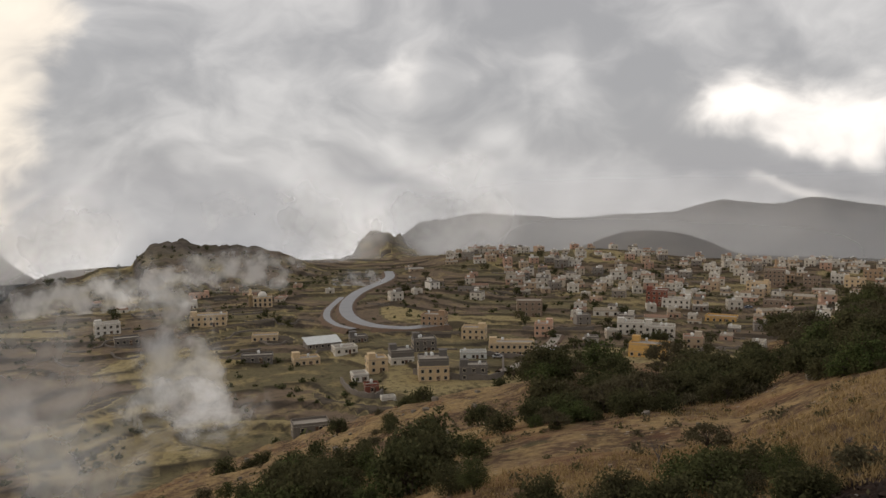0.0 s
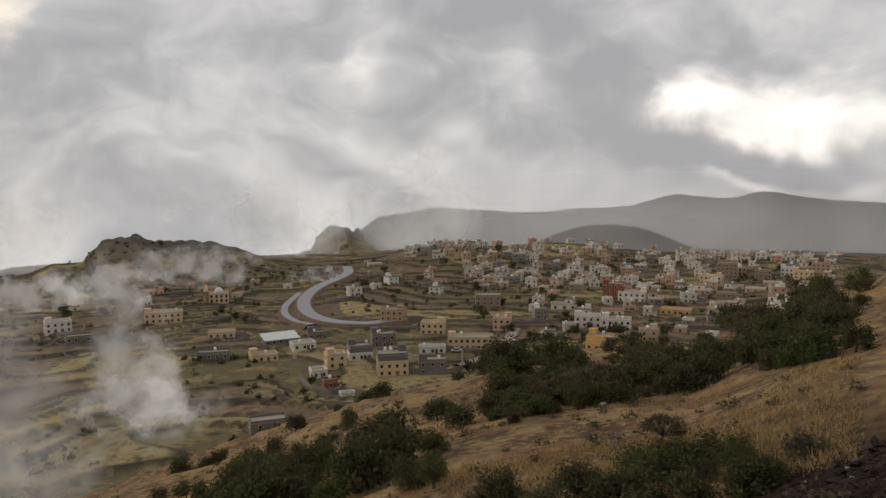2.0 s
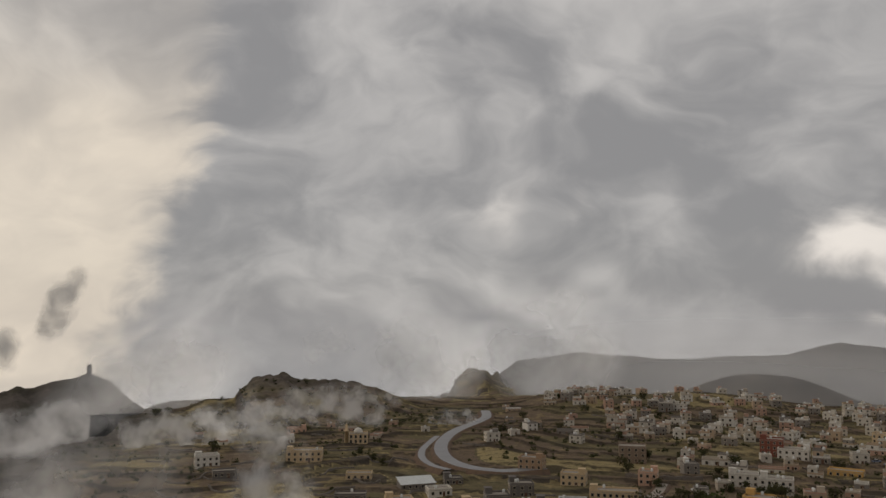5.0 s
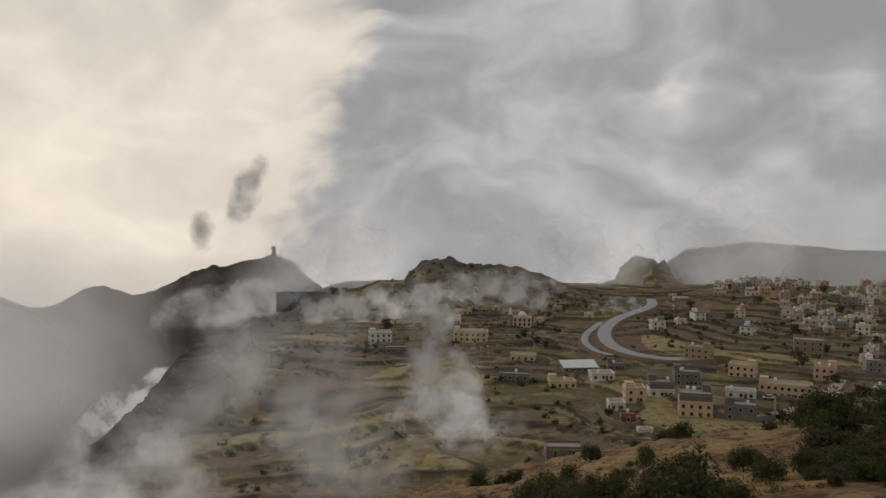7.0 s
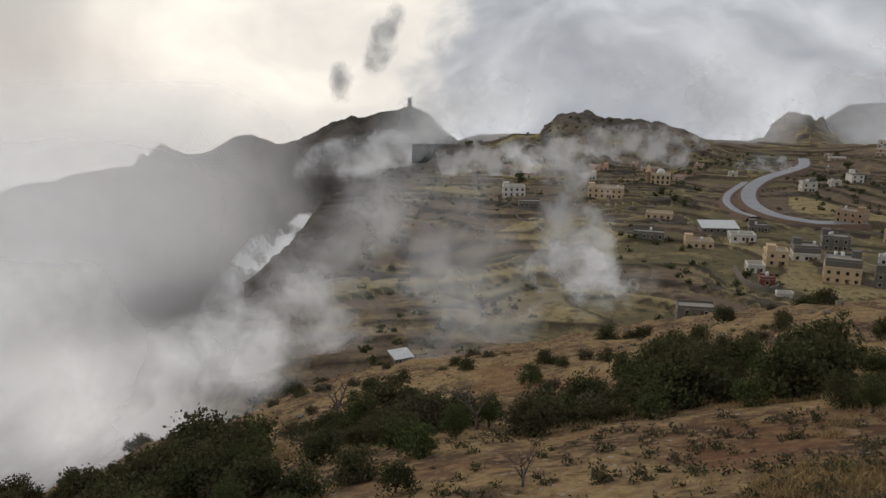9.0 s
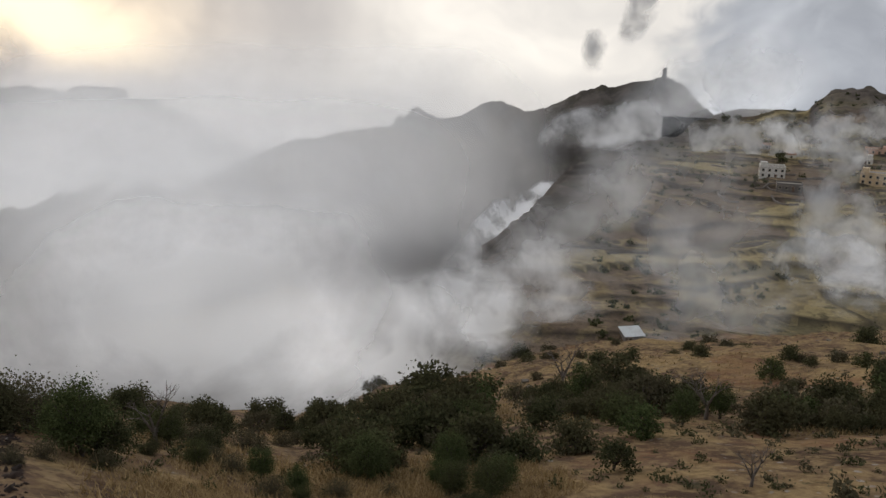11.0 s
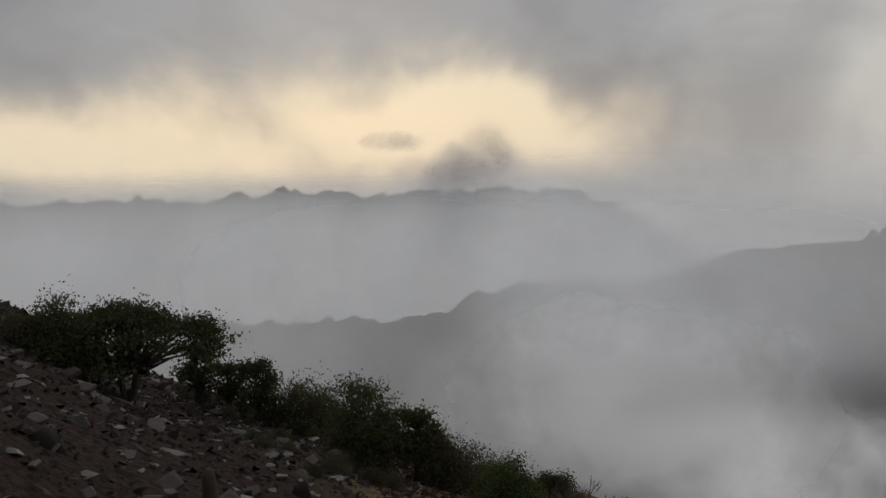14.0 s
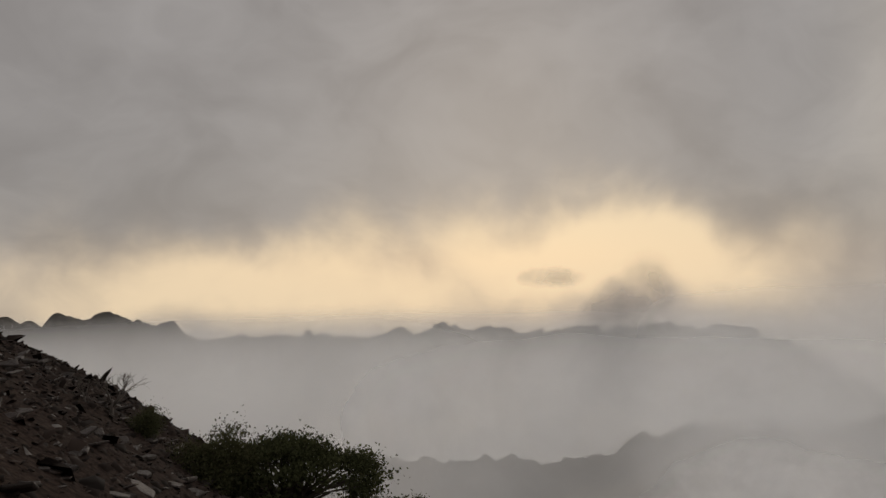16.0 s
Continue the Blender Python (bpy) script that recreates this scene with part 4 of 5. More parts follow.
rnd = random.Random(3)
field_wall(((9.6, 276), (7, 268), (3.4, 268), (3.0, 292)), 2.0, "grey compound wall round the cream house")
field_wall(((14.9, 268), (14.0, 252), (12.6, 246), (11.9, 252)), 1.8, "curving stone wall below the white house")
field_wall(((4.5, 300), (1.0, 296), (0.6, 320)), 1.8, "grey wall in front of the long cream building")
field_wall(((1.6, 355), (-1.0, 352), (-3.5, 360)), 1.6, "pale wall beside the pinkish house")
for i in range(34):
    a, r = rnd.uniform(14, 35), rnd.uniform(300, 600)
    da = rnd.uniform(1.2, 3.2) * 320 / r
    if float(rim_side(np.array(spot(a + da, r).x), np.array(spot(a + da, r).y))) > 25:
        field_wall(((a, r), (a + da * 0.5, r + rnd.uniform(-2, 2)), (a + da, r + rnd.uniform(-14, 14))), rnd.uniform(0.5, 0.9))
for i in range(26):
    a, r = rnd.uniform(-16, 12), rnd.uniform(300, 600)
    da = rnd.uniform(1.0, 2.6) * 320 / r
    field_wall(((a, r), (a + da * 0.5, r + rnd.uniform(-2, 2)), (a + da, r + rnd.uniform(-14, 14))), rnd.uniform(0.5, 1.0))
# lookout tower on the far crest, and a mast on the hill
def crest_tower(a, r, h, w, label):
    p = spot(a, r)
    base = new("watch_tower")
    base.matrix_world = Matrix.Translation((p.x, p.y, p.z - 2)) @ pose(0, 0, 0, 0, 0, a)
    bm = bmesh.new()
    tube(bm, [(0, 0, 0), (0, 0, h), (0, 0, h + 0.4), (0, 0, h + 1.2)], [w, w * 0.85, w, w], 8)
    part("shaft", mesh_of("shaft", bm, STONE), base)
    return tagged(base, label, "tower")


crest_tower(38.15, 1150, 11, 3.2, "small stone watch tower on the mountain crest")
crest_tower(13.4, 900, 8, 1.6, "slim stone tower on the rocky hilltop")


# ---- cars ----
RUBBER = simple("tyre_rubber", (0.03, 0.03, 0.03), (0.02, 0.02, 0.02), 3.0)
CAR_PAINT = simple("car_paint", (0.62, 0.62, 0.60), (0.3, 0.28, 0.26), 1.0, 0.35, vary=((0.10, 0.14, 0.22), (0.5, 0.5, 0.5)), spec=0.5, bump=0.0)


def make_car():
    base = new("car")
    bm = bmesh.new()
    box(bm, -2.15, -0.85, 0.35, 2.15, 0.85, 0.95, 0, 0.12)
    part("body", mesh_of("body", bm, CAR_PAINT), base)
    bm = bmesh.new()
    fs = box(bm, -1.3, -0.75, 0.93, 1.0, 0.75, 1.5, 0)
    for v in bm.verts:
        if v.co.z > 1.2:
            v.co.x, v.co.y = v.co.x * 0.72, v.co.y * 0.86
    part("cabin", mesh_of("cabin", bm, GLASS), base, None, "dark glazed cabin")
    bm = bmesh.new()
    box(bm, -0.92, -0.62, 1.49, 0.7, 0.62, 1.54, 0, 0.02)
    part("roof", mesh_of("roof", bm, CAR_PAINT), base)
    bm = bmesh.new()
    tube(bm, [(0, -0.11, 0), (0, -0.09, 0), (0, 0.09, 0), (0, 0.11, 0)], [0.26, 0.33, 0.33, 0.26], 12)
    wheel = mesh_of("wheel", bm, RUBBER)
    for x in (-1.35, 1.35):
        for y in (-0.8, 0.8):
            part("wheel", wheel, base, pose(x, y, 0.33))
    return tagged(base, "small pale car parked on the lane", "car", "parked cars")


CAR = make_car()
for i, (a, e, turn) in enumerate(((-0.4, -12.55, 60), (-0.8, -12.35, 75), (-3.1, -11.6, 10), (3.4, -12.95, 5), (-13.9, -9.0, 30), (-14.6, -9.2, 0))):
    p = spot(a, far_spot(a, e, 200))
    m = Matrix.Translation((p.x, p.y, p.z + 0.25)) @ pose(0, 0, 0, 0, 0, a + turn)
    if i:
        copy_thing(CAR, m)
    else:
        CAR.matrix_world = m

# ---- trees, bushes and dry grass ----
def leaf_material(name, dark, pale, thin=0.25):
    mat = bpy.data.materials.new(name)
    k = Tree(mat)
    geo = k.n("ShaderNodeNewGeometry")
    rnd = k.n("ShaderNodeObjectInfo").outputs["Random"]
    col = k.mix(geo.outputs["Random Per Island"], dark, pale)
    col = k.mix(k.m("MULTIPLY", rnd, 0.45), col, (0.105, 0.086, 0.050))
    d, t, mx, out = k.n("ShaderNodeBsdfDiffuse"), k.n("ShaderNodeBsdfTranslucent"), k.n("ShaderNodeMixShader"), k.n("ShaderNodeOutputMaterial")
    k.put(d.inputs[0], col)
    k.put(t.inputs[0], col)
    k.put(mx.inputs[0], thin)
    k.put(mx.inputs[1], d.outputs[0])
    k.put(mx.inputs[2], t.outputs[0])
    k.put(out.inputs[0], mx.outputs[0])
    return mat


LEAF = leaf_material("olive_leaves", (0.036, 0.041, 0.020), (0.108, 0.112, 0.054))
GREEN = leaf_material("green_leaves", (0.036, 0.052, 0.019), (0.120, 0.148, 0.058))
GREY_LEAF = leaf_material("dusty_leaves", (0.058, 0.054, 0.034), (0.150, 0.134, 0.082))
BARK = simple("grey_bark", (0.085, 0.068, 0.054), (0.04, 0.033, 0.028), 6.0)
DEAD = simple("bleached_twigs", (0.15, 0.125, 0.105), (0.08, 0.066, 0.055), 6.0)


def quads_mesh(name, centres, sizes, normals, spin, mat, aspect=0.6):
    n = len(centres)
    t = np.cross(normals, np.stack([np.cos(spin), np.sin(spin), np.sin(spin * 1.7)], -1))
    t /= np.linalg.norm(t, axis=1, keepdims=True) + 1e-9
    b = np.cross(normals, t)
    b /= np.linalg.norm(b, axis=1, keepdims=True) + 1e-9
    t, b = t * sizes[:, None], b * sizes[:, None] * aspect
    v = np.stack([centres - t, centres - b * 0.9, centres + t, centres + b], 1).reshape(-1, 3)
    me = bpy.data.meshes.new(name)
    me.vertices.add(4 * n)
    me.vertices.foreach_set("co", v.astype(np.float32).ravel())
    me.loops.add(4 * n)
    me.loops.foreach_set("vertex_index", np.arange(4 * n, dtype=np.int32))
    me.polygons.add(n)
    me.polygons.foreach_set("loop_start", np.arange(0, 4 * n, 4, dtype=np.int32))
    me.update(calc_edges=True)
    me.materials.append(mat)
    return me


def plant(name, label, h, spread, clumps, leaves, size, mat, seed, shape="round", stems=1, bark=BARK, fuzz=0.3):
    """A tree or bush: tapered stems and limbs that reach the leaf clumps of its crown."""
    g = np.random.default_rng(seed)
    base = new(name)
    c = []
    while len(c) < clumps:
        p = g.uniform(-1, 1, 3)
        q = np.hypot(p[0], p[1])
        if shape == "umbrella":
            if q < 1:
                c.append((p[0] * spread, p[1] * spread, h * (0.56 + 0.33 * (1 - q * q) + 0.10 * p[2])))
        elif shape == "tall":
            z = 0.28 + 0.36 * (p[2] + 1)
            if q < 1.05 - 0.75 * abs(z - 0.5) * 1.3:
                c.append((p[0] * spread, p[1] * spread, h * z))
        else:
            if 0.25 < q * q + p[2] ** 2 < 1.0 and p[2] > -0.35:
                c.append((p[0] * spread, p[1] * spread, h * (0.34 + 0.6 * p[2] + 0.05 * g.standard_normal())))
    c = np.array(c)
    c[:, 2] = np.maximum(c[:, 2], h * 0.10)
    bm = bmesh.new()
    for s in range(stems):
        t = 2 * math.pi * s / stems + seed
        foot = Vector((math.cos(t), math.sin(t), 0)) * (0.12 * (stems > 1)) * spread * 0.5
        fork = Vector((math.cos(t + 0.5) * spread * 0.13, math.sin(t + 0.5) * spread * 0.13, h * (0.30 if shape == "umbrella" else 0.26)))
        w = 0.022 * h + 0.03
        tube(bm, [foot - Vector((0, 0, 0.5)), foot, (foot + fork) / 2 + Vector((0.05, -0.04, 0)) * h * 0.4, fork], [w * 1.35, w * 1.15, w, w * 0.8], 6)
        for i in range(s, min(len(c), 16 * stems), stems):
            e = Vector(c[i])
            mid = fork.lerp(e, 0.5) + Vector((0, 0, 0.05 * h))
            tube(bm, [fork, mid, e], [w * 0.6, w * 0.36, w * 0.12], 4)
    part("trunk", mesh_of("trunk", bm, bark), base)
    if leaves:
        pick = g.integers(0, clumps, leaves)
        off = g.standard_normal((leaves, 3)) * spread * fuzz * (0.55 + 0.6 * g.random((clumps, 1))[pick])
        off[:, 2] *= 0.40 if shape == "umbrella" else 0.8
        p = c[pick] + off
        p[:, 2] = np.abs(p[:, 2] - 0.05) + 0.05
        nrm = g.standard_normal((leaves, 3)) + np.array((0, 0, 0.5))
        nrm /= np.linalg.norm(nrm, axis=1, keepdims=True)
        part("crown", quads_mesh("crown", p, size * (0.6 + 0.8 * g.random(leaves)), nrm, g.uniform(0, 6.28, leaves), mat), base)
    return tagged(base, label, "tree" if h > 2.2 else "bush")


def bare_tree(name, label, h, seed):
    rnd = random.Random(seed)
    base = new(name)
    bm = bmesh.new()

    def limb(p, d, length, w, depth):
        q = p + d * length * 0.5 + Vector((rnd.gauss(0, 0.06), rnd.gauss(0, 0.06), 0)) * length
        e = p + d * length
        tube(bm, [p, q, e], [w, w * 0.8, w * 0.55], 5 if depth < 2 else 3)
        if depth < 4:
            for i in range(3 if depth else 4):
                n = (d + Vector((rnd.gauss(0, 0.55), rnd.gauss(0, 0.55), rnd.gauss(0.1, 0.3)))).normalized()
                limb(q.lerp(e, rnd.uniform(0.3, 1.0)), n, length * rnd.uniform(0.55, 0.8), w * 0.5, depth + 1)

    limb(Vector((0, 0, -0.3)), Vector((0.1, 0.05, 1)).normalized(), h * 0.38, 0.035 * h, 0)
    part("branch", mesh_of("branch", bm, DEAD), base)
    return tagged(base, label, "dead tree")


NEAR = [plant("evergreen_tree", "dense dark green evergreen tree on the slope", 3.6, 1.35, 34, 7800, 0.064, GREEN, 1, "tall", 2),
        plant("acacia_tree", "flat-topped acacia with dark feathery foliage", 3.4, 3.0, 95, 17000, 0.066, LEAF, 2, "umbrella", 4, fuzz=0.14),
        plant("bush", "rounded dark olive bush on dry ground", 2.1, 1.25, 30, 7400, 0.054, LEAF, 3, "round", 3),
        plant("thorn_bush", "dusty grey-green thorn bush", 1.7, 1.3, 26, 4400, 0.052, GREY_LEAF, 4, "round", 4),
        plant("shrub", "ragged tall shrub with upright twigs", 2.6, 0.7, 24, 3600, 0.056, LEAF, 5, "tall", 3)]
MID = [plant("tree", "dark evergreen tree on the hillside", 4.2, 1.9, 28, 1900, 0.17, LEAF, 11, "round", 2),
       plant("acacia_tree", "spreading acacia on the hillside", 4.0, 2.7, 34, 1900, 0.16, GREY_LEAF, 12, "umbrella", 2, fuzz=0.2),
       plant("bush", "low dark olive bush on the hillside", 2.4, 1.7, 24, 1400, 0.16, LEAF, 13, "round", 3),
       plant("thorn_bush", "dusty thorn bush on the hillside", 1.8, 1.4, 20, 900, 0.15, GREY_LEAF, 14, "round", 3),
       plant("evergreen_tree", "fresh green tree on the hillside", 3.8, 1.8, 26, 1900, 0.16, GREEN, 15, "round", 2)]
FAR = [plant("field_tree", "dark tree beside the village fields", 5.0, 2.3, 12, 230, 0.5, LEAF, 21, "round", 1),
       plant("bush", "dark bush on a terrace edge", 2.2, 1.8, 9, 120, 0.42, LEAF, 22, "round", 1),
       plant("bush", "grey-green bush on a terrace edge", 1.8, 1.5, 9, 110, 0.40, GREY_LEAF, 23, "round", 1)]
BARE = [bare_tree("dead_tree", "leafless grey thorn tree with fine twigs", 2.6, 31), bare_tree("dead_tree", "leafless spreading shrub on dry grass", 2.2, 32)]
USED = set()


def grow(kind, a, r, scale, turn, group):
    p = spot(a, r)
    m = Matrix.Translation((p.x, p.y, p.z - 0.05)) @ pose(0, 0, 0, 0, 0, turn)
    if kind not in USED:
        USED.add(kind)
        kind.scale = (scale,) * 3
        kind.location, kind.rotation_euler = p - Vector((0, 0, 0.05)), (0, 0, radians(turn))
        tagged(kind, group=group)
        return kind
    ob = copy_thing(kind, m)
    ob.scale = (scale,) * 3
    return ob


def stand(a, e, kind, top, turn=0.0, lo=6.0):
    """A plant whose foot is sighted at elevation e and whose tip at top."""
    r = far_spot(a, e, lo)
    tall = max((o.matrix_basis @ Vector(c)).z for o in kind.children for c in o.bound_box)
    return grow(kind, a, r, r * (math.tan(radians(top)) - math.tan(radians(e))) / tall, turn, "trees of the hillside")


# the trees that stand out on the brow
stand(107.6, -18.2, NEAR[1], -10.8, 20)
stand(112.6, -15.0, NEAR[2], -9.6, 50)
stand(110.6, -16.2, NEAR[3], -13, 90)
stand(114.6, -13.2, NEAR[3], -11.2, 10)
stand(117.2, -11.2, NEAR[2], -8.6, 80)
stand(119.3, -9.6, BARE[0], -6.6, 10)
stand(121, -8.6, BARE[0], -6.9, 140)
stand(103, -19.4, NEAR[4], -14.6, 0)
stand(101, -20, NEAR[4], -16, 60)
stand(99, -20.8, NEAR[4], -15.9, 100)
stand(96.8, -21.6, NEAR[2], -16.8, 10)
stand(94.8, -22.2, NEAR[2], -17.6, 60)
stand(91.5, -24, NEAR[0], -17.2, 200)
stand(90, -24.6, NEAR[2], -19.4, 30)
stand(87.2, -25.2, NEAR[4], -19.8, 60)
stand(85.6, -25.6, NEAR[2], -21.2, 60)
stand(83.6, -26, NEAR[3], -22.2, 60)
stand(80.4, -28.4, NEAR[0], -22.9, 120)
stand(79.2, -28.6, NEAR[2], -24.4, 150)
stand(75.5, -28.6, BARE[1], -24.6, 40)
stand(-11.5, -18.8, MID[1], -16.6, 90, 12)
stand(-8.1, -19.8, BARE[0], -18, 0, 12)
stand(33, -26.8, BARE[0], -23.6, 70, 12)
stand(44, -25.8, BARE[1], -22.6, 10, 12)
stand(29.3, -30.5, BARE[1], -27.6, 10, 12)
stand(42, -27, NEAR[0], -23.6, 10, 12)
stand(40.6, -27.6, NEAR[2], -24.6, 10, 12)
stand(37.3, -26.8, MID[1], -24.2, 10, 12)
stand(34.6, -27.4, NEAR[0], -24.7, 70, 12)
stand(32, -26.6, NEAR[0], -23.9, 70, 12)
stand(53.8, -29.2, MID[1], -26.4, 10, 12)
stand(50.5, -27.6, NEAR[2], -26.2, 10, 12)
stand(47.4, -26.9, NEAR[3], -25.4, 10, 12)
stand(-16.5, -20.6, NEAR[0], -17.2, 10, 10)
stand(-18.5, -20.8, NEAR[2], -18, 40, 10)
stand(-14.6, -21, NEAR[3], -19.2, 40, 10)
stand(7, -22.3, NEAR[2], -19.6, 40, 10)
stand(5.2, -22.3, NEAR[0], -19.4, 40, 10)


def thicket(count, a0, a1, r0, r1, kinds, s0, s1, seed, patch=0.0, group="trees of the hillside"):
    rnd = random.Random(seed)
    n = tries = 0
    while n < count and tries < count * 40:
        tries += 1
        a = rnd.uniform(a0, a1)
        r = 1 / rnd.uniform(1 / r1, 1 / r0) if r1 < 200 else math.sqrt(rnd.uniform(r0 * r0, r1 * r1))
        x, y = -math.sin(radians(a)) * r, math.cos(radians(a)) * r
        if float(fbm(np.array(x), np.array(y), 10, 2, 101)) < patch or (r > 200 and not off_road(x, y, 11)):
            continue
        grow(rnd.choice(kinds), a, r, rnd.uniform(s0, s1) * (r / 95 if r < 200 else 1.0), rnd.uniform(0, 360), group)
        n += 1


DARK = (MID[0], MID[0], MID[1], MID[2], MID[4])
thicket(170, -24, 1, 40, 116, DARK + (MID[2], MID[3]), 0.42, 0.85, 41, -0.3)
thicket(40, -15, 1, 46, 95, DARK, 0.7, 1.2, 58, -0.4)
thicket(22, -21, 8, 19, 36, (MID[0], MID[2], MID[3], MID[4]), 0.8, 1.7, 42, 0.05)
thicket(26, -6, 22, 27, 60, (MID[0], MID[2], MID[3], MID[4]), 0.7, 1.2, 43, -0.05)
thicket(68, 8, 62, 21, 44, (MID[0], MID[0], MID[2], MID[3], MID[4]), 0.9, 1.9, 54, -0.15)
thicket(24, 0, 28, 62, 135, (MID[0], MID[2], MID[2], MID[3]), 0.45, 0.85, 44, 0.15)
thicket(52, 4, 30, 30, 70, DARK + (MID[2], MID[3]), 0.5, 0.95, 45, -0.15)
thicket(50, 32, 68, 33, 60, (MID[0], MID[2], MID[3], MID[1]), 0.5, 0.9, 46, -0.25)
thicket(46, 28, 60, 75, 165, (MID[2], MID[3]), 0.4, 0.8, 47)
thicket(40, 62, 88, 30, 46, (NEAR[2], NEAR[3], MID[2], MID[0]), 0.7, 1.2, 48)
thicket(17, 84, 104, 22, 34, (NEAR[2], NEAR[3], NEAR[4]), 0.9, 1.6, 49)
thicket(14, 84, 100, 14, 24, (NEAR[3], NEAR[2]), 0.8, 1.5, 50)
thicket(34, -22, -11, 24, 75, (MID[0], MID[2], MID[3], MID[4]), 0.6, 1.1, 55)
thicket(18, 8, 32, 13, 27, (NEAR[2], NEAR[3], NEAR[4]), 1.0, 2.0, 56)
thicket(44, 48, 86, 16, 32, (NEAR[2], NEAR[3], NEAR[3], NEAR[0]), 0.8, 1.9, 57)
FIELDS = "trees of the fields"
thicket(70, -20, 34, 230, 640, FAR[:1], 0.5, 1.1, 51, 0.0, FIELDS)
thicket(30, -12, 4, 280, 420, FAR[:1], 0.6, 1.1, 53, -0.2, FIELDS)


def field_bushes():
    """Bushes on the terrace edges, too many and too small to tell apart."""
    g = np.random.default_rng(5)
    n = 2600
    a = g.uniform(-21, 42, n)
    r = np.sqrt(g.uniform(150.0 ** 2, 640.0 ** 2, n))
    x, y = -np.sin(np.radians(a)) * r, np.cos(np.radians(a)) * r
    z = ground(a, r)
    keep = (rim_side(x, y) > 8) & (fbm(x, y, 40, 3, 121) > -0.1)
    keep &= np.array([off_road(px, py, 9) for px, py in zip(x, y)])
    x, y, z, r = x[keep], y[keep], z[keep], r[keep]
    m, per = len(x), 34
    w = np.repeat(g.uniform(0.45, 1.5, m), per)
    c = np.repeat(np.stack([x, y, z], -1), per, 0)
    off = g.standard_normal((m * per, 3)) * w[:, None] * 0.5
    off[:, 2] = np.abs(off[:, 2]) * 1.1
    nrm = g.standard_normal((m * per, 3)) + np.array((0, 0, 0.4))
    nrm /= np.linalg.norm(nrm, axis=1, keepdims=True)
    me = quads_mesh("field_bushes", c + off, 0.36 * w * (0.6 + 0.8 * g.random(m * per)), nrm, g.uniform(0, 6.28, m * per), LEAF, 0.8)
    tagged(new("field_bushes", me), "small dark bushes dotted along the terraces", "bushes", kind="stuff")


field_bushes()


def scrub(name, label, n, a0, a1, r0, r1, w0, w1, per, mat, seed, least):
    """Low tussocks and thorn scrub on the slope, too many to count."""
    g = np.random.default_rng(seed)
    a, r = g.uniform(a0, a1, n), 1 / g.uniform(1 / r1, 1 / r0, n)
    x, y = -np.sin(np.radians(a)) * r, np.cos(np.radians(a)) * r
    keep = fbm(x, y, 7, 3, seed) > least
    a, r, x, y = a[keep], r[keep], x[keep], y[keep]
    m = len(a)
    w = np.repeat(g.uniform(w0, w1, m) * (0.6 + r / 60), per)
    off = g.standard_normal((m * per, 3)) * w[:, None] * 0.45
    off[:, 2] = np.abs(off[:, 2]) * 0.9
    nrm = g.standard_normal((m * per, 3)) + np.array((0, 0, 0.4))
    nrm /= np.linalg.norm(nrm, axis=1, keepdims=True)
    c = np.repeat(np.stack([x, y, ground(a, r)], -1), per, 0) + off
    me = quads_mesh(name, c, 0.16 * w * (0.6 + 0.9 * g.random(m * per)) + 0.012, nrm, g.uniform(0, 6.28, m * per), mat, 0.5)
    tagged(new(name, me), label, "scrub", kind="stuff")


scrub("thorn_scrub", "low grey-green thorn scrub dotted over the dry slope", 900, -24, 88, 16, 120, 0.14, 0.42, 50, GREY_LEAF, 131, 0.0)
scrub("dark_scrub", "small dark cushions of scrub on bare soil", 520, -24, 100, 15, 110, 0.12, 0.36, 50, LEAF, 137, 0.1)
FAR_LEFT = FAR[1:]
for k in FAR_LEFT:
    grow(k, 22 + 3 * FAR_LEFT.index(k), 300, 1.0, 0, FIELDS)
for i, k in enumerate(MID + FAR + NEAR + BARE):
    if k not in USED:
        grow(k, 10 + i, 60 if i < 5 else 300, 0.8, 30, FIELDS)

def stump(a, e, top):
    """A broken trunk left standing on the scree."""
    r = far_spot(a, e, 6.0)
    p, h = spot(a, r), r * (math.tan(radians(top)) - math.tan(radians(e)))
    bm = bmesh.new()
    tube(bm, [(0, 0, -0.2), (0, 0, 0), (0.02, 0.01, h * 0.5), (0.06, 0, h * 0.85), (0.09, 0.02, h)], [h * 0.22, h * 0.18, h * 0.14, h * 0.12, h * 0.05], 8)
    tube(bm, [(0.02, 0, h * 0.4), (-0.12 * h, 0, h * 0.7)], [h * 0.08, h * 0.04], 6)
    ob = new("tree_stump", mesh_of("tree_stump", bm, BARK))
    ob.matrix_world = Matrix.Translation(p)
    tagged(ob, "dark broken tree stump on the scree", "stump")


stump(102.6, -26.6, -23.2)

